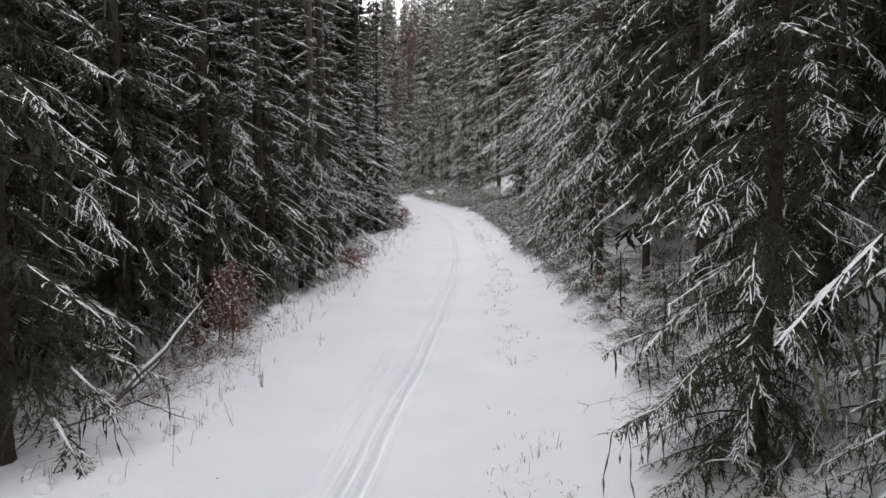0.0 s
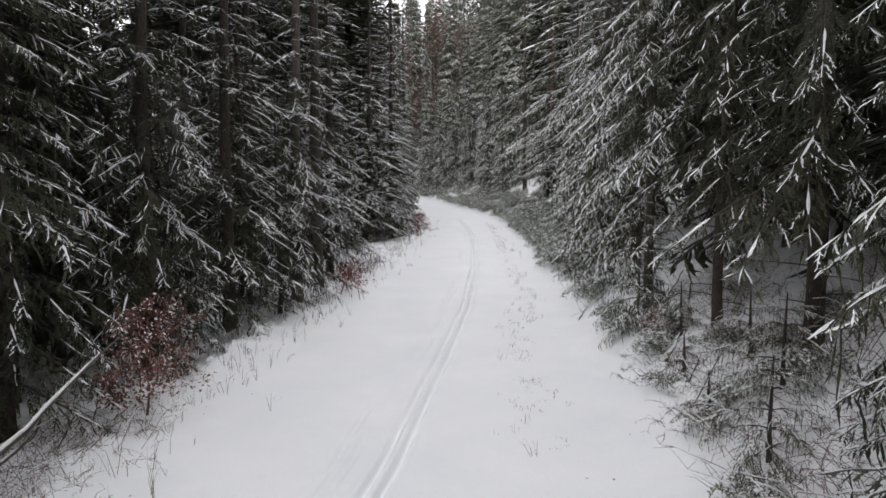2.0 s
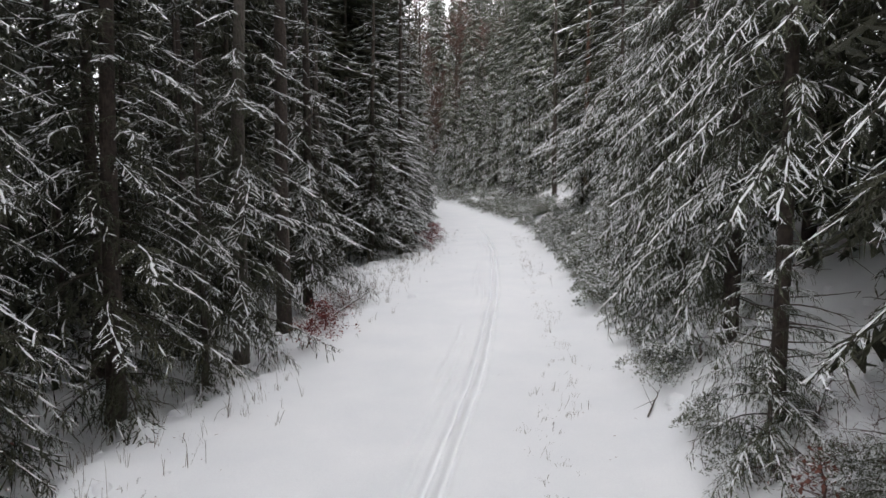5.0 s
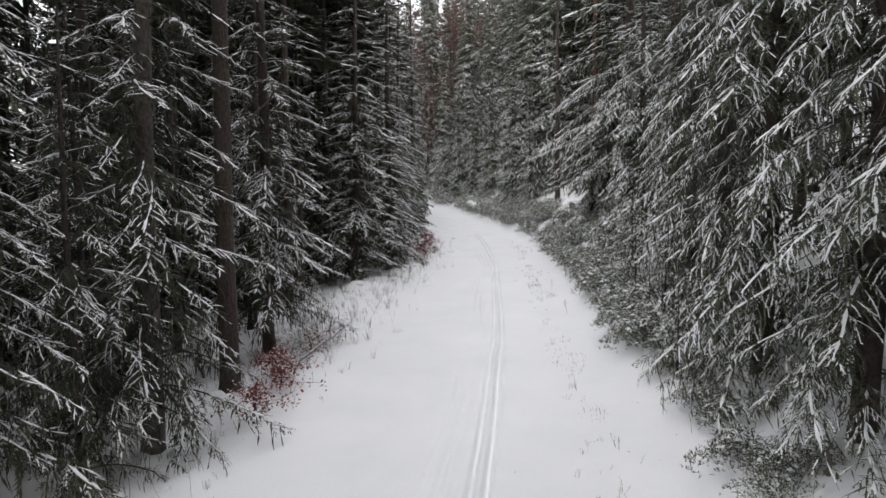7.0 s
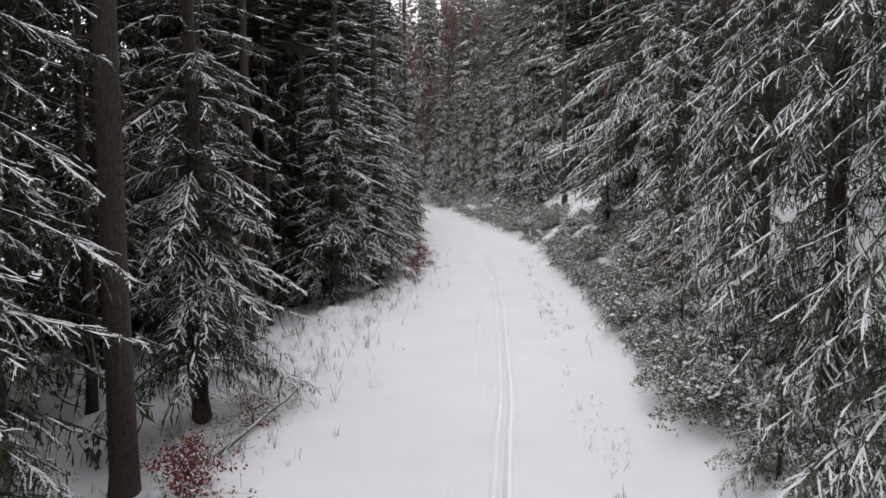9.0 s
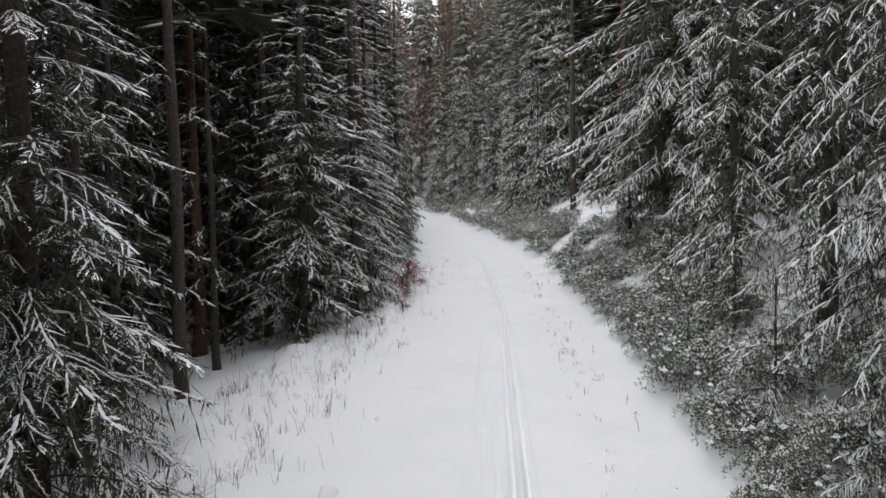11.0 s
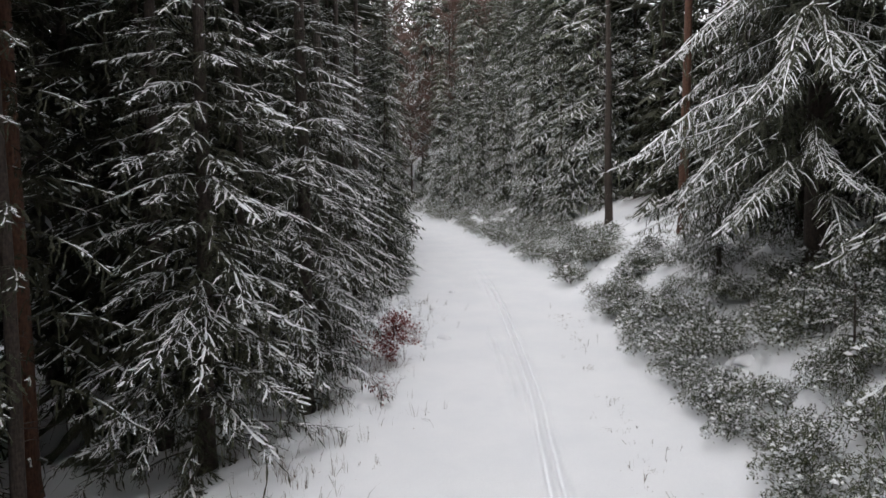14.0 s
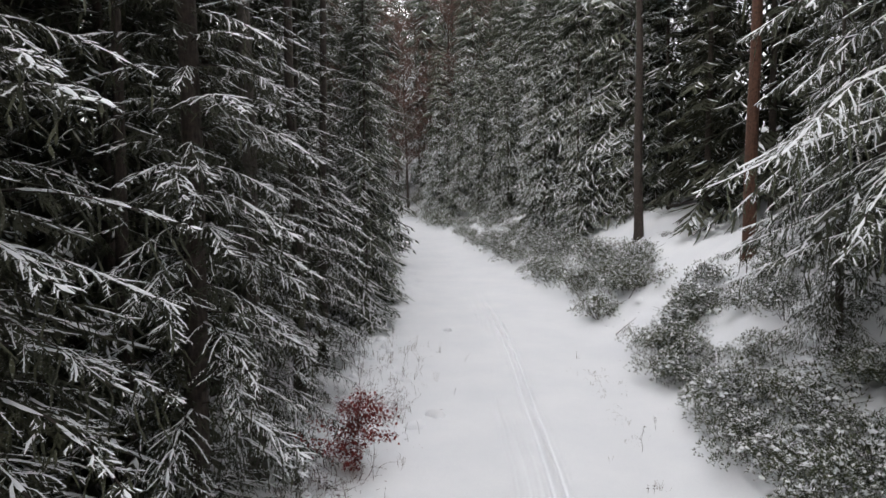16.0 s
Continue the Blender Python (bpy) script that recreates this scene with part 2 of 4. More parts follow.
def bough_arrays(seed, length, pairs, step, hang, load, width):
    """One spruce bough along +x: its axis, side branchlets like the bones of a fish, twiglets on those, dark sprays hanging below, and the snow on top."""
    rng = np.random.default_rng(seed)
    needles, snow, wood = Heap(), Heap(), Heap()
    s, axis = bough_axis(rng, length)
    at = lambda q: np.array([np.interp(q, s, axis[:, k]) for k in range(3)])
    tube(wood, axis, 0.016 * (1 - s) + 0.004, 3)
    bare = 0.86 - load * rng.uniform(0.85, 1.2)
    cover = lambda q: min(0.97, max(0.02, 0.5 + (q - bare) * 3.2))
    for i in range(2, 8):
        spray(needles, None, axis[i], axis[i + 1] + (axis[i + 1] - axis[i]) * 0.3, width * 1.1, 0, rng)
    # snow along the axis, in lengths with gaps between
    q = max(0.06, bare * 0.75)
    while q < 0.97:
        q2 = min(1.0, q + rng.uniform(0.06, 0.26))
        ridge(snow, [at(u) for u in np.linspace(q, q2, max(3, int((q2 - q) * length / max(0.08, step * 2))))], 0.0125 + 0.007 * load, rng)
        q = q2 + rng.uniform(0.0, 0.07)
    for i in range(9):
        p = at(0.15 + 0.8 * (i + rng.uniform(0, 0.8)) / 9)
        yaw = rng.uniform(-1.3, 1.3)
        e = np.array([math.cos(yaw) * 0.5, math.sin(yaw) * 0.5, -0.7 - hang * 0.4])
        for j in range(3):
            e2 = (e + rng.normal(0, 0.25, 3)) * min(length, 2.8) * 0.10 * rng.uniform(0.6, 1.2)
            spray(needles, None, p, p + e2, 0.014, 0, rng, fold=0.25)
            p = p + e2 * 0.7
    for i in range(pairs):
        for sign in (-1, 1):
            q = 0.12 + 0.87 * (i + rng.uniform(-0.35, 0.35)) / pairs
            q = min(max(q, 0.1), 0.98)
            if rng.random() < 0.08:
                continue
            l = min(length, 3.0) * (0.26 * (1 - q) ** 0.85 + 0.05) * rng.uniform(0.4, 1.25) * min(1, 0.5 + q * 1.8)
            yaw = sign * radians(rng.uniform(28, 66))
            p = at(q)
            own = rng.random() < cover(q) * 0.9
            fall = hang * rng.uniform(0.5, 1.5)
            d = np.array([math.cos(yaw), math.sin(yaw), -fall * 0.4])
            line = [p]
            for j in range(4):
                d = d / np.linalg.norm(d)
                line.append(line[-1] + d * l * 0.25)
                d = d + np.array([0.08, 0, -fall * 0.36]) + rng.normal(0, 0.12, 3)
            line = np.array(line)
            spray(needles, None, line[0], line[2], width * 0.5, 0, rng)
            spray(needles, None, line[2], line[4], width * 0.75, 0, rng)
            if own and step > 0.07:
                spray(snow, None, line[1] + (0, 0, 0.01), line[4] + (0, 0, 0.008), width * 0.6, 0, rng, fold=0.6)
            elif own and rng.random() < 0.75:
                ridge(snow, line[rng.integers(0, 3):], 0.0068 + 0.004 * load, rng)
            under = d * rng.uniform(0.2, 0.6) + np.array([rng.normal(0, 0.2), rng.normal(0, 0.2), -0.6 - 0.3 * hang])
            b0 = line[2] - (0, 0, 0.012)
            spray(needles, None, b0, b0 + under * min(0.16, l * 0.5) * rng.uniform(0.6, 1.1), 0.014, 0, rng, fold=0.2)
            k = max(2, int(l / step))
            for j in range(k):
                u = (j + 0.6) / (k + 0.1)
                b0 = np.array([np.interp(u * 4, range(5), line[:, c]) for c in range(3)])
                sg = 1 if j % 2 else -1
                a2 = yaw + sg * radians(rng.uniform(30, 58)) * (1 - 0.4 * u)
                e = np.array([math.cos(a2), math.sin(a2), -fall * rng.uniform(0.3, 1.3) + rng.normal(0, 0.12)])
                e *= (0.045 + 0.06 * (1 - u)) * rng.uniform(0.7, 1.3) / np.linalg.norm(e)
                w = width * rng.uniform(0.7, 1.0)
                spray(needles, None, b0, b0 + e, w, 0, rng)
                if own and rng.random() < 0.45 + 0.45 * u:
                    spray(snow, None, b0 + (0, 0, 0.006), b0 + e * rng.uniform(0.75, 0.97) + (0, 0, 0.006), w * rng.uniform(0.45, 0.8), 0, rng, fold=0.6)
    return needles, snow, wood


def broad_bough(seed, load, length=2.4):
    """A bough high in the canopy: few broad sprays, added mostly to block skylight."""
    rng = np.random.default_rng(seed)
    needles, snow = Heap(), Heap()
    s, axis = bough_axis(rng, length)
    for i in range(13):
        q = rng.uniform(0.1, 0.95)
        p = np.array([np.interp(q, s, axis[:, k]) for k in range(3)])
        yaw = rng.uniform(-1.2, 1.2)
        e = np.array([math.cos(yaw), math.sin(yaw), -rng.uniform(0.1, 0.6)])
        spray(needles, snow, p, p + e * length * (0.27 + 0.24 * (1 - q)), 0.18, load, rng, True, cover=(0.5, 0.9))
    return needles.arrays(), snow.arrays()


def plain_bough(seed, load, length=2.4, pairs=8, twiglets=2, w=0.034, cover=(0.5, 0.9)):
    """The same bough for the tops and for trees farther off: fewer sprays."""
    rng = np.random.default_rng(seed)
    needles, snow = Heap(), Heap()
    s, axis = bough_axis(rng, length)
    for i in range(0, 8, 2):
        spray(needles, snow, axis[i], axis[i + 2] + (axis[i + 2] - axis[i]) * 0.2, w, load * (0.5 + s[i]), rng, True, cover=cover)
    for i in range(pairs):
        for sign in (-1, 1):
            q = 0.12 + 0.84 * (i + rng.uniform(-0.3, 0.3)) / pairs
            p = np.array([np.interp(q, s, axis[:, k]) for k in range(3)])
            l = length * (0.36 * (1 - q) ** 0.7 + 0.08) * rng.uniform(0.7, 1.2)
            yaw = sign * radians(rng.uniform(35, 65))
            fall = rng.uniform(0.2, 0.8)
            e = np.array([math.cos(yaw), math.sin(yaw), -fall])
            own = 0.95 if rng.random() < load * (0.45 + 0.9 * q) else 0.1
            spray(needles, snow, p, p + e * l, w, own, rng, True, cover=cover)
            for j in range(twiglets):
                u = (j + 0.9) / (twiglets + 0.6)
                a2 = yaw + (0.8 if j % 2 else -0.8) * rng.uniform(0.6, 1.2)
                e2 = np.array([math.cos(a2), math.sin(a2), -fall * rng.uniform(0.6, 1.6)])
                spray(needles, snow, p + e * l * u, p + e * l * u + e2 * l * rng.uniform(0.3, 0.5), w * 0.9, own, rng, True, cover=cover)
    for i in range(6):
        p = axis[1 + i]
        yaw = rng.uniform(-1.2, 1.2)
        spray(needles, None, p, p + np.array([math.cos(yaw) * 0.4, math.sin(yaw) * 0.4, -0.8]) * length * 0.2, 0.05, 0, rng, fold=0.2)
    return needles.arrays(), snow.arrays()


# ---- boughs that the near trees share: open flat ones, drooping ones, and plainer ones for the tops and the far trees ----
def shared_bough(seed, hang, load, tone, pairs=17, step=0.035, length=2.4):
    n, s, w = bough_arrays(seed, length, pairs, step, hang, load, 0.0125)
    nv, nf = n.arrays()
    wv, wf = w.arrays()
    me = mesh_of("bough", np.concatenate([nv, wv]), np.concatenate([nf, wf + len(nv)]), tone)
    me.materials.append(BARK)
    idx = np.zeros(len(nf) + len(wf), dtype=np.int32)
    idx[len(nf):] = 1
    me.polygons.foreach_set("material_index", idx)
    return me, s.mesh("snow_load", SNOW)


def thin_bough(seed, load, width=0.024, pairs=8, step=0.08):
    """A sparser bough for the inside of the crowns, the tops and the inner wood."""
    n, s, _ = bough_arrays(seed, 2.4, pairs, step, 0.6, load, width)
    return n.arrays(), s.arrays()


FLAT = [shared_bough(10 + i, 0.5, (0.6, 0.45, 0.35, 0.5, 0.25, 0.4)[i], NEEDLES) for i in range(6)]
DROOP = [shared_bough(30 + i, 0.85, (0.75, 0.6, 0.5, 0.7, 0.4, 0.6)[i], NEEDLES_GREY) for i in range(6)]
HEAVY = [shared_bough(20 + i, 0.55, (0.8, 0.6, 0.7, 0.5, 0.75)[i], NEEDLES) for i in range(5)]
LADEN = [shared_bough(50 + i, 0.75, (0.55, 0.35, 0.2, 0.5, 0.1)[i], NEEDLES) for i in range(5)]
DARK = [shared_bough(90 + i, 0.7, (0.02, 0.12, 0.06, 0.24)[i], NEEDLES) for i in range(4)]
LONG = [shared_bough(45 + i, 0.9, (0.5, 0.35, 0.6, 0.4)[i], NEEDLES_GREY, 38, 0.04, 4.8) for i in range(4)]
FINE = [plain_bough(65 + i, (0.75, 0.6, 0.7, 0.8)[i], pairs=6, twiglets=2, w=0.037, cover=(0.35, 0.7)) for i in range(4)]
BROAD = [broad_bough(80 + i, 0.2) for i in range(4)]
THIN = [thin_bough(75 + i, (0.95, 0.75, 0.85, 0.7)[i]) for i in range(4)]
INNER = [thin_bough(85 + i, 0.0, 0.036, 7, 0.1) for i in range(3)]
SHELTERED = [thin_bough(70 + i, (0.15, 0.4, 0.25, 0.5)[i], 0.036, 7, 0.1) for i in range(4)]
COARSE = [plain_bough(76 + i, (0.5, 0.35, 0.6)[i], pairs=6, twiglets=1, w=0.06, cover=(0.4, 0.7)) for i in range(3)]
DEEP = [plain_bough(70 + i, (0.02, 0.06, 0.03, 0.08)[i], twiglets=1, w=0.06) for i in range(4)]


# ---- ground ----
def road_z(y):
    y = np.clip(y, -40, 160)
    return -0.45 + 0.026 * y + 0.00013 * y * y


def edge_right(y):
    return np.interp(y, [0, 15, 25, 40, 50, 60, 69, 79, 93, 114, 140], [3.4, 3.5, 3.6, 3.2, 2.7, 2.0, 0.7, -1.7, -5.5, -12, -24])


def edge_left(y):
    return np.interp(y, [0, 15, 30, 45, 50, 60, 70, 80, 93, 114, 140], [-4.3, -4.3, -4.4, -4.4, -4.4, -5.0, -6.3, -8.5, -12.5, -19, -31])


def track_x(y):
    return np.interp(y, [-20, 0, 6, 9, 12, 16, 22.7, 31.7, 38, 47, 52, 55, 59, 62, 70, 80, 95, 120], [-1.6, -0.95, -0.72, -0.58, -0.3, -0.08, 0.26, 0.3, 0.12, -0.25, -0.68, -1.0, -1.4, -1.75, -3.0, -4.9, -9, -17])


def smooth_max(v, k=0.35):
    return np.where(v > 6, v, k * np.log1p(np.exp(np.minimum(v, 6) / k)))


def terrain(x, y):
    """Height of the snow without its small lumps."""
    r = smooth_max(x - edge_right(y))
    l = smooth_max(edge_left(y) - x)
    rise = 0.75 * np.minimum(r, 4.5) + 0.35 * np.clip(r - 4.5, 0, 30) + 0.55 * np.clip(r - 34.5, 0, 90)
    fall = -0.13 * np.minimum(l, 7) + 0.10 * np.clip(l - 12, 0, 25) + 0.5 * np.clip(l - 37, 0, 90)
    hump = 0.10 * np.exp(-(((edge_left(y) - x) - 0.4) / 0.8) ** 2)
    hump = hump + 0.24 * np.exp(-(((edge_left(y) - x) - 1.5) / 0.9) ** 2) * np.exp(-((y - 37) / 6.5) ** 4)
    ahead = 0.5 * np.clip(y - 119, 0, 55) + 0.1 * np.clip(y - 177, 0, 250)
    return road_z(y) + rise + fall + hump + ahead


def lumps(x, y):
    """Small unevenness: more under the trees and on the banks than on the road."""
    wild = np.clip(smooth_max(x - edge_right(y)) + smooth_max(edge_left(y) + 0.9 - x), 0, 1.2) / 1.2
    a = np.sin(x * 1.7 + np.sin(y * 0.9) * 1.3) * np.sin(y * 1.3 + np.sin(x * 1.1) * 1.7)
    b = np.sin(x * 4.3 + 1.0 + np.sin(y * 2.7)) * np.sin(y * 3.9 + np.sin(x * 3.1 + 2.0))
    c = np.sin(x * 9.7 + np.sin(y * 7.1) * 1.4) * np.sin(y * 8.9 + np.sin(x * 6.3) * 1.2)
    return wild * (0.12 * a + 0.065 * b + 0.028 * c) + (1 - wild) * (0.012 * a + 0.007 * b + 0.003 * c)


def ground_z(x, y):
    return float(terrain(np.float64(x), np.float64(y)) + lumps(np.float64(x), np.float64(y)))


def ground():
    fine = np.arange(-0.93, 0.3901, 0.03)
    near, left = np.arange(0.47, 7.0, 0.16), np.arange(1.0, 7.0, 0.16)
    far = 7.0 * 1.09 ** np.arange(1, 42)
    u = np.concatenate([-far[::-1], -left[::-1], fine, near, far])
    ys = np.concatenate([np.arange(-60, -4, 2.0), np.arange(-4, 66, 0.2), np.arange(66, 110, 0.5), 110 + 1.0 * 1.07 ** np.arange(0, 80)])
    U, Y = np.meshgrid(u, ys)
    X = U + track_x(Y)
    Z = terrain(X, Y) + lumps(X, Y)
    wob = 0.012 * np.sin(Y * 0.8) + 0.006 * np.sin(Y * 2.9)
    fade = 1 / (1 + np.exp((Y - 66) / 2.0))
    for c in (-0.115, 0.115):
        q = U - c - wob
        Z += fade * ((-0.078 + 0.014 * np.sin(Y * 1.9 + np.sin(Y * 0.7) * 3)) * np.exp(-(q / 0.05) ** 2) + (0.022 + 0.006 * np.sin(Y * 3.1 + c * 9)) * np.exp(-((np.abs(q) - 0.095) / 0.04) ** 2))
    for c in (-0.36, -0.58, -0.80):
        q = U - c - wob * 2 - 0.05 * np.sin(Y * 0.31 + c)
        here = np.clip(0.25 + np.sin(Y * 0.45 + c * 4) + 0.5 * np.sin(Y * 1.7 + c * 9), 0, 1)
        Z += fade * here * (-0.026 * np.exp(-(q / 0.045) ** 2) + 0.010 * np.exp(-((np.abs(q) - 0.09) / 0.04) ** 2))
    for c, depth in ((-0.62, 0.016), (-0.95, 0.010), (-1.35, 0.014), (0.75, 0.008)):
        q = U - c - 0.10 * np.sin(Y * 0.23 + c)
        Z += -depth * np.exp(-(q / 0.13) ** 2) * (0.5 + 0.5 * np.sin(Y * 0.37 + c * 5))
    rows, cols = U.shape
    i = np.arange(rows * cols).reshape(rows, cols)
    f = np.stack([i[:-1, :-1], i[:-1, 1:], i[1:, 1:], i[1:, :-1]], axis=-1).reshape(-1, 4)
    me = mesh_of("ground", np.stack([X, Y, Z], axis=-1).reshape(-1, 3), f, GROUND, smooth=True)
    tagged(new("ground", me), "snow-covered forest road and banks with a narrow ski track", "ground", kind="structure")


ground()


# ---- trees ----
def trunk_mesh(rng, height, radius, material, lean=0.012, flare=1.35, sides=10):
    heap = Heap()
    h = np.array([-0.25, 0.0, 0.15, 0.4, 0.9, 1.6, 2.6, 4.0, 6.0, 8.5, 12.0, 16.0, 20.0, 25.0])
    h = np.append(h[h < height * 0.97], height)
    bend = rng.normal(0, lean, 2)
    pts = np.c_[bend[0] * h + 0.03 * np.sin(h * 0.7 + rng.uniform(0, 6)), bend[1] * h + 0.03 * np.sin(h * 0.6 + rng.uniform(0, 6)), h]
    pts[h <= 0.2, :2] *= 0.3
    r = radius * (1 - np.clip(h, 0, None) / height) ** 0.75 + 0.008
    r = r * (1 + (flare - 1) * np.exp(-np.clip(h + 0.1, 0, None) / 0.22))
    tube(heap, pts, r, sides)
    return heap.mesh("trunk", material, True), lambda q: (np.interp(q, h, pts[:, 0]), np.interp(q, h, pts[:, 1]), np.interp(q, h, r))


def dead_branches(rng, where, low, high, count, reach, parent, material=None, name="dead_brushwood"):
    heap = Heap()
    for i in range(count):
        z = rng.uniform(low, high)
        x, y, r = where(z)
        az = rng.uniform(0, 2 * np.pi)
        l = reach * rng.uniform(0.3, 1.0)
        s = np.linspace(0, 1, 5)
        droop = rng.uniform(-0.1, 0.55)
        side = rng.uniform(-0.25, 0.25)
        d = np.array([math.cos(az), math.sin(az)])
        n = np.array([-d[1], d[0]])
        p = np.c_[x + d[0] * l * s + n[0] * side * l * s**2, y + d[1] * l * s + n[1] * side * l * s**2, z + l * (0.12 * s - droop * s**2)]
        tube(heap, p, 0.012 * (1 - s) + 0.003, 3)
        for j in range(rng.integers(2, 6)):
            q = rng.uniform(0.3, 1.0)
            b = np.array([np.interp(q, s, p[:, k]) for k in range(3)])
            e = np.array([d[0] + rng.normal(0, 0.8), d[1] + rng.normal(0, 0.8), rng.normal(-0.3, 0.4)])
            e *= l * rng.uniform(0.15, 0.35) / np.linalg.norm(e)
            tube(heap, [b, b + e * 0.5 + (0, 0, 0.01), b + e], (0.005, 0.004, 0.002), 3)
    tagged(part(name, heap.mesh(name, material or TWIG), parent), kind="stuff")


def coarse_crown(rng, where, low, high, height, reach, count, parent, needles, scale=1.0, up=0.0, stock=None, name="crown", droop=0.0):
    stock = stock or THIN
    nv, nf, sv, sf, a, b = [], [], [], [], 0, 0
    for i in range(count):
        z = low + (high - low) * (i + rng.uniform(0, 1)) / count
        x, y, _ = where(z)
        az = i * 2.399 + rng.uniform(-0.5, 0.5)
        l = max(0.25, reach * (1 - z / height) ** 0.75 * rng.uniform(0.75, 1.15))
        tip = radians(droop + rng.uniform(-6, 16) - 26 * (z / height - 0.25) * (1 + up))
        k = l / 2.4
        m = np.array((pose(0, 0, 0, 0, 0, math.degrees(az)) @ pose(0, 0, 0, 0, math.degrees(tip), 0)).to_3x3()) * np.array([k, k * 1.15 * scale, k * 1.1])
        (v1, f1), (v2, f2) = stock[rng.integers(len(stock))]
        nv.append(v1 @ m.T + (x, y, z)), nf.append(f1 + a), sv.append(v2 @ m.T + (x, y, z)), sf.append(f2 + b)
        a, b = a + len(v1), b + len(v2)
    top = part(name, mesh_of(name, np.concatenate(nv), np.concatenate(nf), needles), parent)
    tagged(top, kind="stuff")
    tagged(part("snow_load", mesh_of("snow_load", np.concatenate(sv), np.concatenate(sf), SNOW), top), "fresh white snow", kind="stuff")


def spruce(x, y, height, reach, low, radius, open_to, seed, kind="flat", spacing=0.42, per=6, droop=12, label="", bark=None, top=7.6, sparse=0.0, sheltered=0.0):
    """A roadside spruce: trunk, single boughs with their snow, a plainer top, dead twigs below. open_to: degrees of the side that stands free."""
    rng = np.random.default_rng(seed)
    z = ground_z(x, y)
    ob = thing("spruce", label or "dark green spruce with fresh snow on its boughs", "tree", (x, y, z), 0, "spruces along the road")
    me, where = trunk_mesh(rng, height, radius, bark or BARK)
    part("trunk", me, ob)
    stock = {"flat": FLAT, "droop": DROOP, "long": LONG, "dark": DARK, "heavy": HEAVY, "laden": LADEN}[kind]
    unit = 4.8 if kind == "long" else 2.4
    needles = NEEDLES if kind in ("flat", "dark", "heavy", "laden") else NEEDLES_GREY
    cut = min(top, height * 0.96)
    h = low
    while h < cut:
        start = rng.uniform(0, 360)
        for i in range(per):
            az = start + 360 * i / per + rng.uniform(-22, 22)
            facing = math.cos(radians(az - open_to))
            if rng.random() < (0.12 + 0.62 * (facing < -0.35)) + sparse:
                continue
            l = reach * max(0.08, 1 - h / height) ** 0.7 * (0.80 + 0.20 * facing) * rng.uniform(0.72, 1.12)
            zz = h + rng.uniform(-0.08, 0.08)
            px, py, r = where(zz)
            tilt = 0.8 * droop - 3 + rng.uniform(-9, 12) - 24 * max(0, h / height - 0.2)
            k = l / unit
            m = pose(px, py, zz, 0, tilt, az) @ Matrix.Diagonal((k, k * rng.choice((-1, 1)) * rng.uniform(0.9, 1.25), k * rng.uniform(0.85, 1.2), 1))
            shade = h < sheltered and rng.random() < 0.88
            bm, sm = DARK[rng.integers(len(DARK))] if shade else stock[rng.integers(len(stock))]
            b = part("bough", bm, ob, m)
            tagged(part("snow_load", sm, b), kind="stuff")
        h += spacing * rng.uniform(0.8, 1.2)
    coarse_crown(rng, where, low + 0.3, cut, height, reach * 0.62, int((cut - low) * 7), ob, NEEDLES, 1.3, 0.0, INNER, "inner_foliage")
    if height > cut + 0.5:
        mid = min(cut + 5.5, height * 0.97)
        coarse_crown(rng, where, cut, mid, height, reach, int((mid - cut) * 7), ob, needles, 1.2)
        coarse_crown(rng, where, mid, height * 0.99, height, reach * 1.1, max(4, int((height - mid) * 5)), ob, needles, 1.2, 0.0, BROAD, "treetop")
    if low > 0.8:
        dead_branches(rng, where, 0.35, low + 0.6, int(low * 9), min(1.3, reach * 0.6), ob)
    return ob


# left side of the road, along the walk
spruce(-6.0, 1.5, 18, 2.5, 0.9, 0.17, -10, 101, "dark", top=5.6)
spruce(-6.1, 7.5, 19, 2.9, 1.6, 0.18, -15, 102, "laden", droop=20, label="tall dark spruce with long snow-edged drooping boughs", sheltered=3.6)
spruce(-6.9, 12.6, 17, 2.9, 0.7, 0.15, -30, 103, "laden", droop=18, label="dark spruce with little snow on its lower boughs", sheltered=3.6)
spruce(-6.6, 16.6, 18, 2.9, 0.6, 0.16, -40, 104, "laden", droop=18, label="dark spruce with little snow on its lower boughs", sheltered=3.4)
spruce(-6.1, 19.9, 19, 2.9, 0.9, 0.17, -35, 105, droop=15, label="dense dark spruce with snow along every bough", sheltered=3.2)
spruce(-5.3, 23.5, 22, 2.7, 0.8, 0.17, -30, 106, droop=16, bark=BARK_GREY, spacing=0.5, label="spruce with a grey trunk and lightly snowed boughs", sheltered=2.2)
spruce(-5.9, 30.4, 19, 3.0, 1.2, 0.16, -60, 107, "heavy", droop=15, per=7, label="spruce with heavily snowed hanging boughs", sheltered=1.8)
spruce(-7.8, 33.8, 18, 2.6, 0.8, 0.14, -60, 108, "dark", top=5.5, spacing=0.5)
spruce(-8.2, 26.4, 19, 2.7, 0.8, 0.15, -40, 114, "dark", spacing=0.7)
spruce(-6.7, 43.5, 18, 3.5, 0.35, 0.16, -60, 109, "heavy", top=8.4, droop=6, spacing=0.42, per=6, label="broad spruce branched down to the snowy bank", sheltered=1.2)
spruce(-5.7, 46.6, 21, 2.7, 0.3, 0.17, -30, 110, "heavy", top=9.0, droop=8, spacing=0.42, per=6, label="broad spruce branched down to the snowy bank", sheltered=1.3)
spruce(-6.2, 49.9, 21, 2.3, 0.5, 0.17, -20, 111, "heavy", top=8.6, droop=10, bark=BARK_GREY, sheltered=1.2)
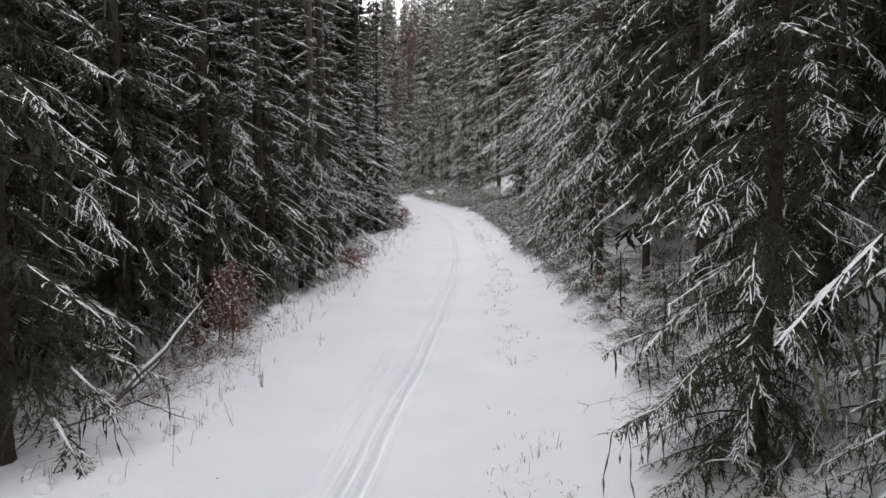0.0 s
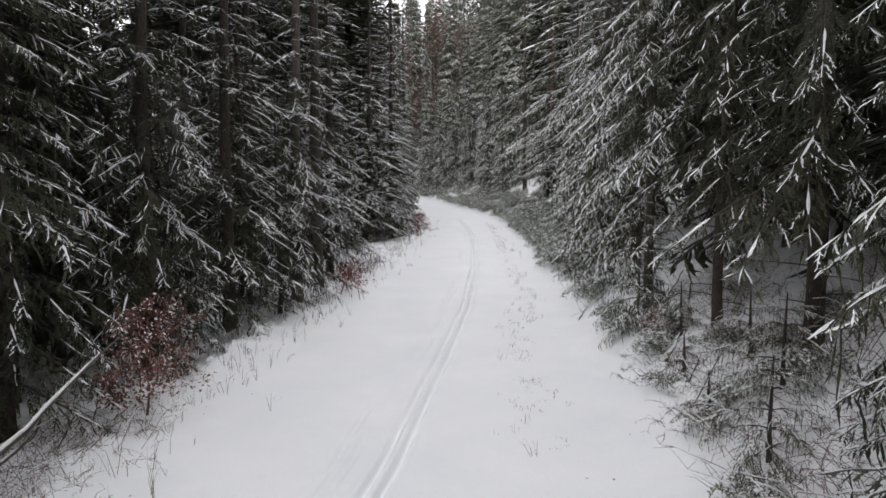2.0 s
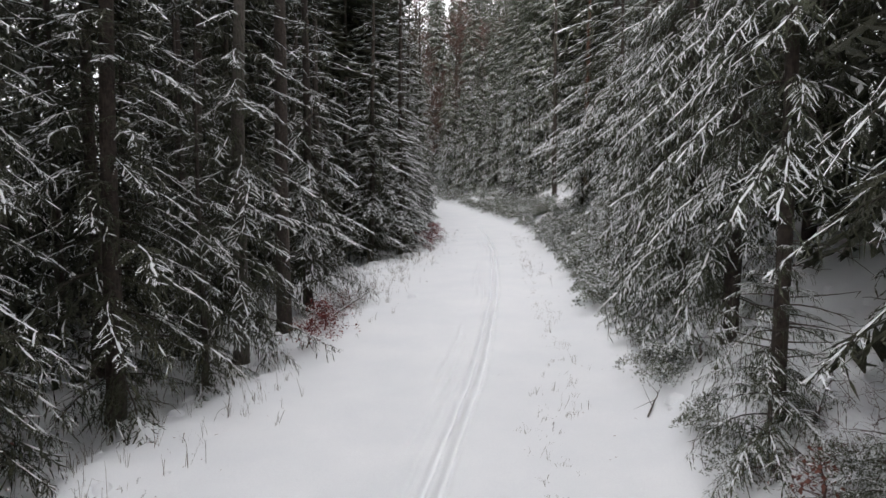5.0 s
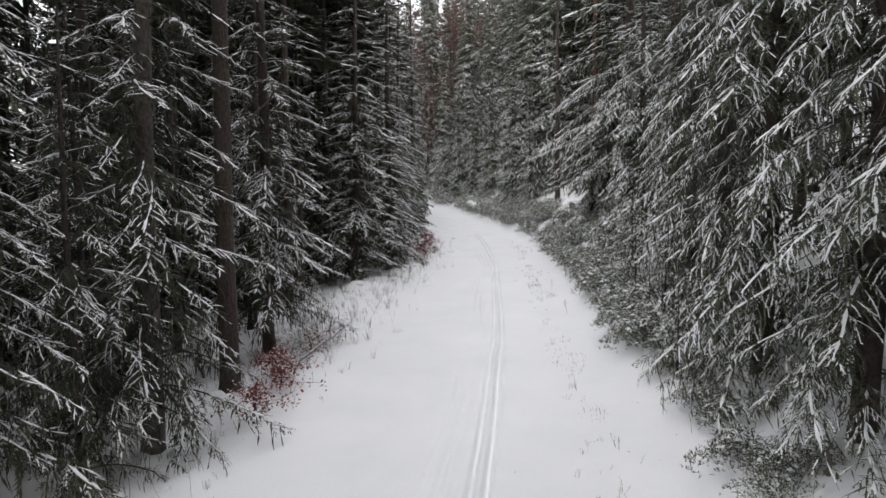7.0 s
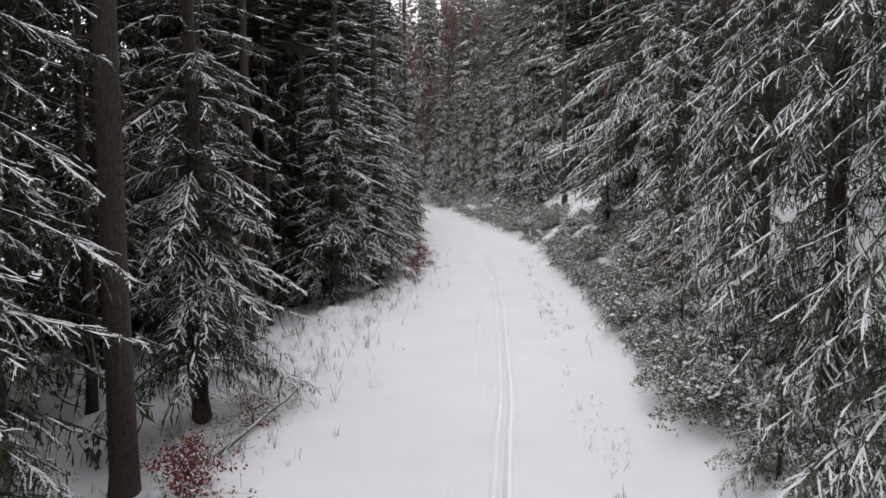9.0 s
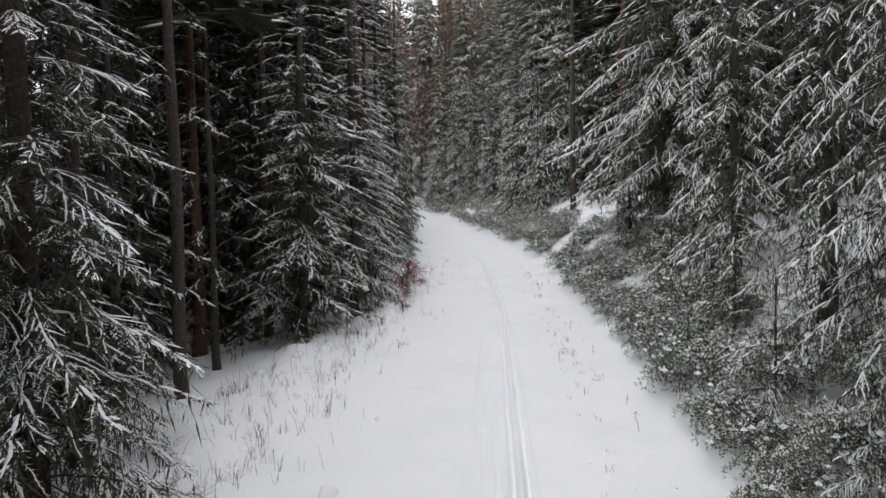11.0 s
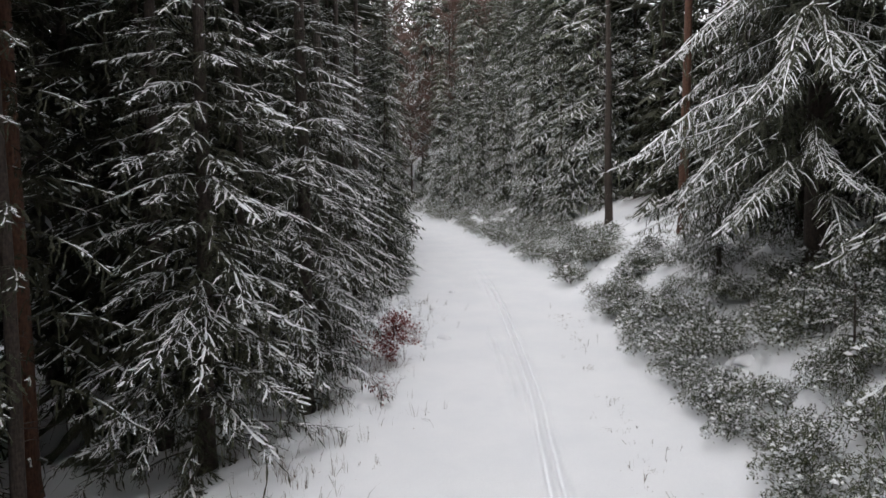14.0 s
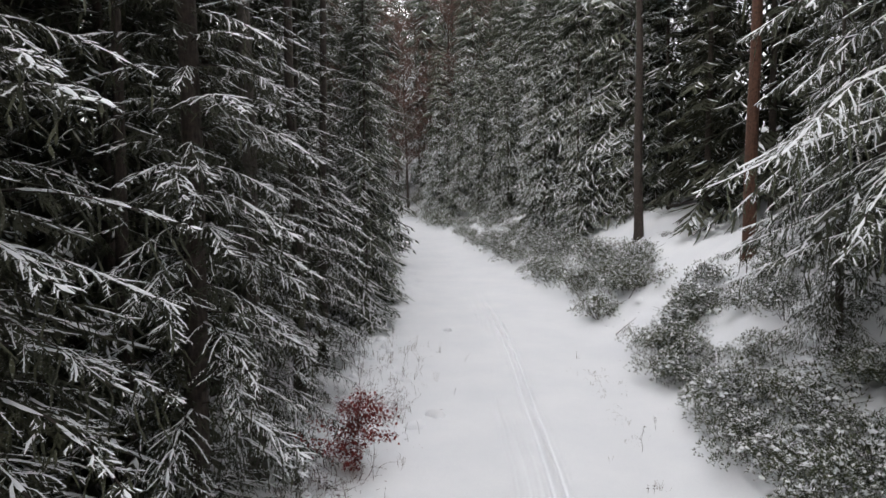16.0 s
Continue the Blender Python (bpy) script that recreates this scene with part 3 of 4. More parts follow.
spruce(-6.7, 54.0, 19, 2.3, 0.4, 0.16, -20, 112, "heavy", droop=10, spacing=0.5)
spruce(-7.4, 58.2, 20, 2.3, 0.4, 0.16, -20, 113, "heavy", droop=10, top=7, spacing=0.5)
spruce(-7.3, 24.7, 9, 2.3, 0.2, 0.08, -40, 116, "dark", label="small dark spruce in the shade of the wood")
spruce(-5.2, 21.5, 7, 2.1, 0.1, 0.06, -30, 118, "laden", droop=14, spacing=0.42, top=6, sheltered=2.0, label="low dark spruce branched down to the bank")
# right side, on the slope
spruce(4.4, 1.7, 18, 3.3, 0.9, 0.17, 190, 201, "laden", droop=30, label="close spruce with thick snow on drooping boughs")
spruce(4.15, 6.2, 12, 2.3, 0.15, 0.085, 190, 202, "laden", droop=22, spacing=0.36, per=8)
spruce(6.2, 4.9, 17, 2.6, 0.6, 0.15, 190, 214, "dark", droop=24, spacing=0.55)
spruce(6.3, 9.0, 18, 2.7, 0.4, 0.13, 200, 215, "laden", droop=30, spacing=0.45, top=6.4)
# Two small spruces added to stand in for dense twigs and shadow here.
spruce(5.2, 3.5, 7, 1.9, 0.1, 0.06, 190, 217, "dark", droop=18, label="small dark spruce filling in for shadow between laden boughs")
spruce(5.4, 7.2, 7, 1.9, 0.1, 0.06, 190, 218, "dark", droop=18, label="small dark spruce filling in for shadow between laden boughs")
spruce(5.5, 12.0, 20, 2.8, 2.3, 0.12, 190, 203, "dark", droop=30, label="spruce with a bare dark lower trunk on the slope")
spruce(5.25, 15.1, 20, 2.6, 2.7, 0.085, 200, 204, "dark", droop=32, label="spruce with a bare dark lower trunk on the slope")
spruce(4.75, 18.3, 20, 2.4, 3.8, 0.10, 200, 205, "droop", droop=36, spacing=0.38)
spruce(5.2, 22.0, 19, 2.5, 0.8, 0.15, 210, 206, "droop", droop=30, spacing=0.38, label="pale frosted spruce with snow on hanging boughs")
spruce(5.1, 25.2, 19, 2.9, 0.4, 0.15, 205, 207, "droop", droop=30, spacing=0.38, label="pale frosted spruce with snow on hanging boughs")
spruce(5.4, 28.6, 19, 2.6, 0.3, 0.15, 205, 208, "droop", droop=30, spacing=0.38, label="pale frosted spruce with snow on hanging boughs")
spruce(5.6, 32.0, 18, 2.5, 0.5, 0.15, 205, 209, "droop", droop=28)
spruce(6.1, 35.8, 18, 2.2, 0.6, 0.15, 200, 210, "droop", droop=24)
spruce(5.9, 40.4, 15, 2.7, 0.8, 0.13, 200, 211, "droop", droop=22, spacing=0.38, label="slender spruce white with fresh snow")
spruce(5.2, 51.8, 9, 1.9, 0.5, 0.07, 200, 216, "droop", droop=24, spacing=0.36, top=6.0, label="slender frosted spruce among the shrubs")
spruce(6.7, 48.9, 25, 6.7, 2.1, 0.30, 195, 212, "long", droop=14, spacing=0.42, sparse=0.05, top=8.5, label="big old spruce with a thick dark trunk and long snowy boughs")
spruce(7.3, 56.0, 15, 2.9, 1.3, 0.10, 200, 219, "droop", droop=20, spacing=0.5, top=6.5, label="spruce with snowy hanging boughs behind the shrubs")


def bare_trunk(x, y, height, radius, bark, seed, label, low=7.5, reach=2.0, dead=26, category="tree"):
    """A tall tree whose lower trunk is clean; its crown is far up."""
    rng = np.random.default_rng(seed)
    ob = thing("tall_tree", label, category, (x, y, ground_z(x, y)))
    me, where = trunk_mesh(rng, height, radius, bark, 0.006)
    part("trunk", me, ob)
    dead_branches(rng, where, 1.2, low + 1.0, dead, 1.2, ob)
    coarse_crown(rng, where, low, height * 0.99, height, reach, 34, ob, NEEDLES)
    return ob


straight = bare_trunk(-5.6, 27.2, 24, 0.215, BARK, 301, "tall spruce with a straight bare grey-brown trunk", 8.0)
limb = Heap()
tube(limb, [(0.15, -0.05, 5.75), (0.55, 0.05, 6.05), (0.95, 0.15, 6.45), (1.45, 0.25, 7.05)], (0.032, 0.026, 0.02, 0.008), 6)
part("bare_limb", limb.mesh("bare_limb", BARK_GREY, True), straight)
bare_trunk(-7.9, 37.8, 22, 0.16, BARK, 307, "spruce with a dark bare trunk at the wood's edge", 6.5, 2.2, 40)
bare_trunk(-9.9, 42.8, 23, 0.20, BARK_PINE, 302, "tall pine with a reddish-brown bare trunk", 9.0)
bare_trunk(-7.3, 65.5, 22, 0.17, BARK, 303, "tall thin tree with bare snowy side branches", 12.0, 1.6, 50)
bare_trunk(4.3, 68.5, 22, 0.21, BARK, 304, "tall spruce with a straight bare trunk on the bank", 9.0)
bare_trunk(6.05, 59.5, 23, 0.20, BARK_PINE, 305, "pine with an orange-brown bare trunk", 11.0)
bare_trunk(3.2, 86.0, 24, 0.20, BARK, 306, "tall spruce with a straight bare trunk", 10.0)


def wood_tree(seed, height, reach, low, radius, stock, bark=None):
    """A spruce of the inner wood with a plain crown, to be copied."""
    rng = np.random.default_rng(seed)
    ob = thing("forest_spruce", "dark spruce of the snowy wood", "tree", (0, 0, -50), 0, "spruces of the inner wood")
    me, where = trunk_mesh(rng, height, radius, bark or BARK, 0.006, sides=7)
    part("trunk", me, ob)
    if stock is not FINE:
        coarse_crown(rng, where, low, 12.8, height, reach, int((12.8 - low) * 5), ob, NEEDLES, 1.25, 0.0, stock)
        # Treetops spread 1.6 times wide, mostly above view, to keep skylight out.
        coarse_crown(rng, where, 12.3, height * 0.99, height, reach * 1.6, int((height - 12.3) * 7), ob, NEEDLES, 1.5, 0.0, BROAD, "treetop")
    else:
        # Far crowns use the needle colour with the skylight mixed in.
        coarse_crown(rng, where, low, 13.0, height, reach, int((13.0 - low) * 5.5), ob, NEEDLES_SKYLIT, 1.35, 0.0, stock, droop=15)
        coarse_crown(rng, where, 12.5, height * 0.99, height, reach * 1.1, max(8, int((height - 12.5) * 8)), ob, NEEDLES_SKYLIT, 1.3, 0.0, COARSE, "treetop", droop=12)
    if low > 1:
        dead_branches(rng, where, 0.5, low, int(low * 3.5), 1.3, ob)
    return ob


def plant(stock, spots, rng):
    used = set()
    for i, (x, y, s) in enumerate(spots):
        src = stock[int(rng.integers(len(stock)))]
        m = pose(x, y, ground_z(x, y) - 0.05, 0, 0, rng.uniform(0, 360))
        if src not in used:
            used.add(src)
            src.matrix_basis = m
            src.scale = (s, s, s)
        else:
            c = copy_thing(src, m)
            c.scale = (s, s, s)
    for src in stock:
        if src not in used:
            for o in (*src.children_recursive, src):
                bpy.data.objects.remove(o)


rng = np.random.default_rng(7)
taken = [(-6, 1.5), (-9.9, 42.8), (-7.6, 33.6), (6.05, 59.5), (4.3, 68.5), (6.6, 48.7)]


def scatter(x0, x1, y0, y1, gap, count, side):
    out = []
    for _ in range(count * 12):
        if len(out) >= count:
            break
        y = rng.uniform(y0, y1)
        off = rng.uniform(x0, x1)
        x = edge_left(y) - off if side < 0 else edge_right(y) + off
        if all((x - a) ** 2 + (y - b) ** 2 > gap * gap for a, b in taken):
            taken.append((x, y))
            out.append((x, y, rng.uniform(0.8, 1.2)))
    return out


near_wood = [wood_tree(401 + i, 19 + i, 3.0, (0.5, 2.4, 0.9, 3.4)[i], 0.14, SHELTERED) for i in range(4)]
plant(near_wood, scatter(3.8, 8.0, 4, 64, 2.4, 30, -1) + scatter(4.4, 8.0, 2, 58, 2.5, 26, 1), rng)
deep_wood = [wood_tree(405 + i, 19 + i, 3.2, (0.5, 1.4, 0.9, 2.4)[i], 0.14, DEEP) for i in range(4)]
# Listed spruces at negative y are added unseen behind the start to block light.
plant(deep_wood, scatter(8.0, 14, -6, 90, 2.9, 40, -1) + scatter(14, 24, -6, 90, 3.6, 22, -1) + scatter(8, 20, -4, 90, 3.6, 24, 1) + [(-6.3, -2.5, 1.0), (-7.5, -6, 1.0), (-6.0, -9.5, 1.0), (-6.8, -13.5, 1.0), (-6.2, -18, 1.0), (-8.6, 9.8, 1.0), (-8.8, 15.2, 1.0), (-9.5, -4, 1.0), (-9.8, -10, 1.0), (-10, -16, 1.0), (5.6, -2.6, 1.0), (5.0, -6.5, 1.0), (5.8, -10.5, 1.0), (5.2, -15, 1.0), (8.2, -1, 1.0), (8.4, -6, 1.0), (8.6, -12, 1.0), (-2.5, -27, 1.0), (0.8, -25, 1.0), (3.2, -28, 1.0), (-6.5, -24, 1.0), (5.5, -21, 1.0), (6.6, 66.0, 0.9), (8.2, 63.5, 1.0), (7.6, 69.6, 0.9), (9.8, 66.6, 1.0), (6.4, 72.0, 0.9), (8.8, 73.0, 1.0), (10.2, 60.0, 1.0), (8.8, 56.5, 1.0), (10.6, 54.0, 1.0), (9.4, 50.5, 1.0), (8.4, 8.8, 1.0), (7.6, 12.4, 1.05), (7.0, 16.2, 1.0), (7.2, 20.0, 1.0), (8.6, 3.6, 1.0), (7.4, 24.0, 1.0), (-11, 39, 1.0), (-12.6, 42, 1.0), (-9.3, 46.2, 0.9), (-11.5, 46.6, 1.1), (-9.2, 50.2, 1.0), (-11.8, 51, 1.0), (-13.5, 48.4, 1.1), (-9.8, 54.2, 1.0), (-12.2, 56, 1.0), (-10.4, 58.6, 1.0), (-14.6, 53, 1.1), (-13.8, 44.6, 1.0), (-14, 39.6, 1.1), (-9.6, 8.6, 1.0), (-10.6, 13, 1.0), (-10.2, 18, 1.0), (-11.6, 22.4, 1.0), (11.6, 58, 1.0), (12.6, 62.4, 1.1), (12.2, 67, 1.0)], rng)
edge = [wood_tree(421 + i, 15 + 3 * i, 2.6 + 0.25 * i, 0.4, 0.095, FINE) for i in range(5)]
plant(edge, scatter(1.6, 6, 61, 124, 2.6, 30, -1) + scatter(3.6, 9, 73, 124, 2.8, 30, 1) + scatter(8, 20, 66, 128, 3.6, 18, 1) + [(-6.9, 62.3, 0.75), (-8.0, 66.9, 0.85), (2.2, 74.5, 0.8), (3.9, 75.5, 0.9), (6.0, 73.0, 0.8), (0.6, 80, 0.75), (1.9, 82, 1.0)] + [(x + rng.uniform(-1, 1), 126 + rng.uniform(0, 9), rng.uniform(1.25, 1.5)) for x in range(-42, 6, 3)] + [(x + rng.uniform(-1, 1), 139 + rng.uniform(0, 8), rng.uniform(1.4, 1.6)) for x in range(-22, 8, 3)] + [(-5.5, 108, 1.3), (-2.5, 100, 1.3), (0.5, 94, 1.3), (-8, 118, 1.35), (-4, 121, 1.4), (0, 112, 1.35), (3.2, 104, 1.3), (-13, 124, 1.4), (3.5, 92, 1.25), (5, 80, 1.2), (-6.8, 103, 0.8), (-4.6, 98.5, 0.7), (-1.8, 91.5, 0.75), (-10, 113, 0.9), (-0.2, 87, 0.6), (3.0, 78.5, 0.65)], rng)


def pointed_spruce(seed, height, reach):
    """A slender frosted spruce, branched to the ground and pointed at the top, to be copied."""
    rng = np.random.default_rng(seed)
    ob = thing("pointed_spruce", "slender pointed spruce with frost and snow, its colour paled for skylight", "tree", (0, 0, -50), 0, "pointed spruces behind the shrubs")
    me, where = trunk_mesh(rng, height, 0.02 + 0.008 * height, BARK, 0.006, sides=7)
    part("trunk", me, ob)
    coarse_crown(rng, where, 0.15, height * 0.985, height, reach, int(height * 8), ob, NEEDLES_SKYLIT, 1.3, 0.0, FINE, droop=16)
    return ob


pointed = [pointed_spruce(431 + i, (5.0, 8.0, 10.5, 13.0)[i], (1.35, 1.7, 2.0, 2.4)[i]) for i in range(4)]
plant(pointed, [(1.4, 79.6, 1.1), (2.9, 75.8, 1.0), (-0.3, 89.0, 1.0), (-2.6, 93.5, 1.15), (-4.2, 100.0, 1.1), (-6.0, 104.5, 1.2), (-8.6, 110.5, 1.1), (-10.7, 116.5, 1.2), (-13.5, 121.0, 1.1), (-16.5, 123.5, 1.25), (-19.5, 126.0, 1.2), (0.6, 84.5, 0.9), (3.6, 79.0, 1.1), (4.6, 73.2, 0.9), (-1.2, 97.0, 1.2), (-6.6, 113.0, 1.3), (-22.0, 128.0, 1.3), (5.6, 76.0, 1.1), (-3.4, 107.0, 1.3)], rng)


def bare_tree(seed, height):
    """A leafless broadleaf tree with a haze of reddish twigs, to be copied."""
    rng = np.random.default_rng(seed)
    ob = thing("bare_tree", "leafless tree with fine reddish-brown twigs", "tree", (0, 0, -50), 0, "bare trees far along the road")
    me, where = trunk_mesh(rng, height, 0.13, BARK, 0.02, sides=6)
    part("trunk", me, ob)
    limbs, twigs = Heap(), Heap()
    for i in range(46):
        z = height * rng.uniform(0.18, 0.97)
        x, y, r = where(z)
        az, l = rng.uniform(0, 6.28), (0.8 + 3.0 * (1 - z / height) ** 0.7) * rng.uniform(0.6, 1.1)
        d = np.array([math.cos(az), math.sin(az), rng.uniform(0.35, 1.0)])
        p = np.array([x, y, z])
        pts = [p, p + d * l * 0.5, p + d * l + (0, 0, 0.15 * l)]
        tube(limbs, pts, (0.03, 0.018, 0.006), 4)
        for j in range(26):
            q = rng.uniform(0.25, 1)
            b = p + d * l * q
            e = d + rng.normal(0, 0.75, 3)
            e *= l * rng.uniform(0.2, 0.45) / np.linalg.norm(e)
            tube(twigs, [b, b + e], (0.018, 0.008), 3)
    tagged(part("limb_work", limbs.mesh("limb_work", RED_TWIG), ob), kind="stuff")
    tagged(part("twig_haze", twigs.mesh("twig_haze", RED_TWIG), ob), kind="stuff")
    return ob


bare = [bare_tree(441 + i, 17 + 3 * i) for i in range(3)]
plant(bare, [(-9.5, 73, 1.0), (-11.5, 82, 1.1), (-14.5, 101, 1.2), (-1.0, 112, 1.2), (-5.5, 113, 1.2), (-9.5, 121, 1.3), (-13.5, 123, 1.3), (-17, 125, 1.3), (-12.5, 92, 1.1), (-6.5, 122, 1.3), (-11.5, 119.5, 1.1), (-8.2, 117.5, 1.0), (-14.8, 121, 1.2), (-12.8, 127, 1.4), (-9.0, 125, 1.4), (-4.5, 116, 1.2)], rng)


def far_woods():
    """The wooded hills all round, far behind the near trees."""
    rng = np.random.default_rng(9)
    green, white = Heap(), Heap()
    for i in range(950):
        a = rng.uniform(0, 1)
        if a < 0.45:
            x, y = rng.uniform(-85, 75), rng.uniform(137, 230)
        elif a < 0.75:
            x, y = edge_left(0) - rng.uniform(24, 80), rng.uniform(-40, 125)
        else:
            x, y = edge_right(0) + rng.uniform(24, 80), rng.uniform(-40, 125)
        z = ground_z(x, y)
        h, r = rng.uniform(17, 27), rng.uniform(2.0, 2.9)
        for j in range(44):
            t = (j + rng.uniform(0, 1)) / 44
            az = j * 2.4
            l = r * (1 - t) ** 0.8 + 0.2
            zz = z + 0.8 + t * (h - 1)
            a0 = np.array([x, y, zz + 0.3])
            b0 = a0 + np.array([math.cos(az) * l, math.sin(az) * l, -l * 0.35])
            spray(green, white, a0, b0, 0.34 * l**0.5, 0.28, rng, True, cover=(0.3, 0.6))
    tagged(new("far_woods", green.mesh("far_woods", NEEDLES_GREY)), "dense snowy spruce woods on the hills", "woods", kind="stuff")
    tagged(new("far_woods_snow", white.mesh("far_woods_snow", SNOW)), "fresh snow on the far spruce woods", "snow", kind="stuff")


far_woods()


# ---- undergrowth, shrubs and saplings ----
def shrub(seed, material, count, spread, tall, load):
    """A low dense evergreen shrub with snow caught in it: many small leafy tufts."""
    rng = np.random.default_rng(seed)
    ob = thing("shrub", "low grey-green shrub dusted with snow", "shrub", (0, 0, -50), 0, "low shrubs on the bank")
    stems, leaves, snow = Heap(), Heap(), Heap()
    for i in range(14):
        az, r = rng.uniform(0, 6.28), spread * rng.uniform(0.3, 0.9)
        top = np.array([math.cos(az) * r, math.sin(az) * r, tall * rng.uniform(0.4, 0.8)])
        tube(stems, [(0.1 * math.cos(az), 0.1 * math.sin(az), -0.05), top * (0.45, 0.45, 0.6), top], (0.007, 0.005, 0.003), 3)
    knolls = [(rng.uniform(0, 6.28), spread * rng.uniform(0.1, 0.75), rng.uniform(0.6, 1.1)) for k in range(7)]
    for i in range(count):
        ka, kr, kh = knolls[rng.integers(7)]
        az, q = rng.uniform(0, 6.28), rng.uniform(0, 1) ** 0.6
        r = spread * 0.46 * q
        c = np.array([math.cos(ka) * kr + math.cos(az) * r, math.sin(ka) * kr + math.sin(az) * r, 0])
        out = min(1.0, np.hypot(c[0], c[1]) / (1.1 * spread))
        h = tall * kh * (1 - 0.7 * q**2.5) * (1 - 0.55 * out**2) * rng.uniform(0.25, 1.0) ** 0.5
        p = c + (0, 0, h)
        own = 0.9 if rng.random() < load * (0.35 + 0.9 * h / tall) else 0.15
        lean = np.array([math.cos(az) * q, math.sin(az) * q, 0.35])
        for j in range(3):
            e = lean + rng.normal(0, 0.6, 3)
            e *= rng.uniform(0.045, 0.09) / np.linalg.norm(e)
            spray(leaves, snow, p, p + e, rng.uniform(0.011, 0.017), own, rng, True, cover=(0.6, 1.0))
        if own > 0.5 and rng.random() < 0.16:
            k = rng.uniform(0.03, 0.065)
            ring = [p + (k * math.cos(a) * rng.uniform(0.7, 1.3), k * math.sin(a) * rng.uniform(0.7, 1.3), rng.uniform(-0.01, 0.015)) for a in (0, 1.26, 2.51, 3.77, 5.03)]
            snow.add(ring + [p + (0, 0, k * 0.55 + 0.02)], [(0, 1, 5), (1, 2, 5), (2, 3, 5), (3, 4, 5), (4, 0, 5)])
    tagged(part("woody_base", stems.mesh("woody_base", TWIG), ob), kind="stuff")
    f = tagged(part("foliage", leaves.mesh("foliage", material), ob), kind="stuff")
    tagged(part("snow_load", snow.mesh("snow_load", SNOW), f), kind="stuff")
    return ob


rng = np.random.default_rng(21)
near_shrubs = [shrub(501 + i, SHRUB, 700, 0.95, 0.74, 0.55) for i in range(4)]
spots = []
for i in range(62):
    y = 28.5 + 30 * (i + rng.uniform(0, 1)) / 62
    spots.append((edge_right(y) + 0.35 + rng.uniform(0, 0.7), y, rng.uniform(0.7, 1.1)))
for i in range(64):
    y = 29 + 30 * (i + rng.uniform(0, 1)) / 64
    spots.append((edge_right(y) + 1.0 + rng.uniform(0, 1) ** 1.3 * (1.6 if y < 38 else 2.6), y, rng.uniform(0.7, 1.3)))
for i in range(24):
    y = rng.uniform(8, 22)
    spots.append((edge_right(y) + 0.4 + rng.uniform(0, 2.4), y, rng.uniform(0.35, 0.75)))
for i in range(40):
    y = rng.uniform(43, 60)
    spots.append((edge_right(y) + rng.uniform(2.2, 6.0), y, rng.uniform(0.7, 1.2)))
for i in range(14):
    y = 21.5 + 7 * (i + rng.uniform(0, 1)) / 14
    spots.append((edge_right(y) + 0.35 + rng.uniform(0, 0.9), y, rng.uniform(0.55, 0.95)))
for i in range(9):
    y = 42 + 9 * (i + rng.uniform(0, 1)) / 9
    spots.append((edge_right(y) + rng.uniform(2.2, 3.6), y, rng.uniform(0.6, 1.0)))
plant(near_shrubs, spots, rng)
far_shrubs = [shrub(511 + i, SHRUB, 350, 1.05, 0.72, 0.5) for i in range(3)]
spots = []
for i in range(98):
    y = 62.5 + 46 * ((i + rng.uniform(0, 1)) / 98) ** 1.2
    spots.append((edge_right(y) + 0.2 + rng.uniform(0, 1) ** 1.3 * 2.8, y, rng.uniform(0.95, 1.5)))
for i in range(14):
    y = rng.uniform(56, 67)
    spots.append((edge_right(y) + rng.uniform(1.5, 6.0), y, rng.uniform(0.35, 0.7)))
for i in range(34):
    y = 64 + 22 * (i + rng.uniform(0, 1)) / 34
    spots.append((edge_right(y) + 0.5 + rng.uniform(0, 2.2), y, rng.uniform(0.9, 1.3)))
for i in range(60):
    y = 104 + 20 * (i + rng.uniform(0, 1)) / 60
    spots.append((edge_right(y) + 0.3 + rng.uniform(0, 1) * 4.5, y, rng.uniform(1.2, 1.9)))
for i in range(30):
    spots.append((-28 + 0.7 * i + rng.uniform(-0.4, 0.4), 120.5 + rng.uniform(0, 4.5), rng.uniform(1.3, 2.0)))


def shrub_belt(stock, spots, rng):
    """The far shrubs on the bank, too small to tell apart, as one mesh."""
    vs, fs, ids, n = [], [], [], 0
    for x, y, k in spots:
        src = stock[int(rng.integers(len(stock)))]
        m = np.array(pose(x, y, ground_z(x, y) - 0.05, 0, 0, rng.uniform(0, 360)))
        for slot, ob in enumerate(sorted((o for o in src.children_recursive), key=lambda o: o.name)):
            v = np.empty(len(ob.data.vertices) * 3, dtype=np.float32)
            f = np.empty(len(ob.data.loops), dtype=np.int32)
            ob.data.vertices.foreach_get("co", v)
            ob.data.loops.foreach_get("vertex_index", f)
            v = v.reshape(-1, 3) * k @ m[:3, :3].T + m[:3, 3]
            vs.append(v), fs.append(f.reshape(-1, 3) + n)
            ids.append(np.full(len(f) // 3, slot, dtype=np.int32))
            n += len(v)
    me = mesh_of("shrub_belt", np.concatenate(vs), np.concatenate(fs), SHRUB)
    me.materials.append(SNOW)
    me.materials.append(TWIG)
    me.polygons.foreach_set("material_index", np.concatenate(ids))
    tagged(new("shrub_belt", me), "belt of low grey-green shrubs dusted with snow", "shrubs", kind="stuff")


shrub_belt(far_shrubs, [p for p in spots if p[1] > 78], rng)
plant(far_shrubs, [p for p in spots if p[1] <= 78], rng)


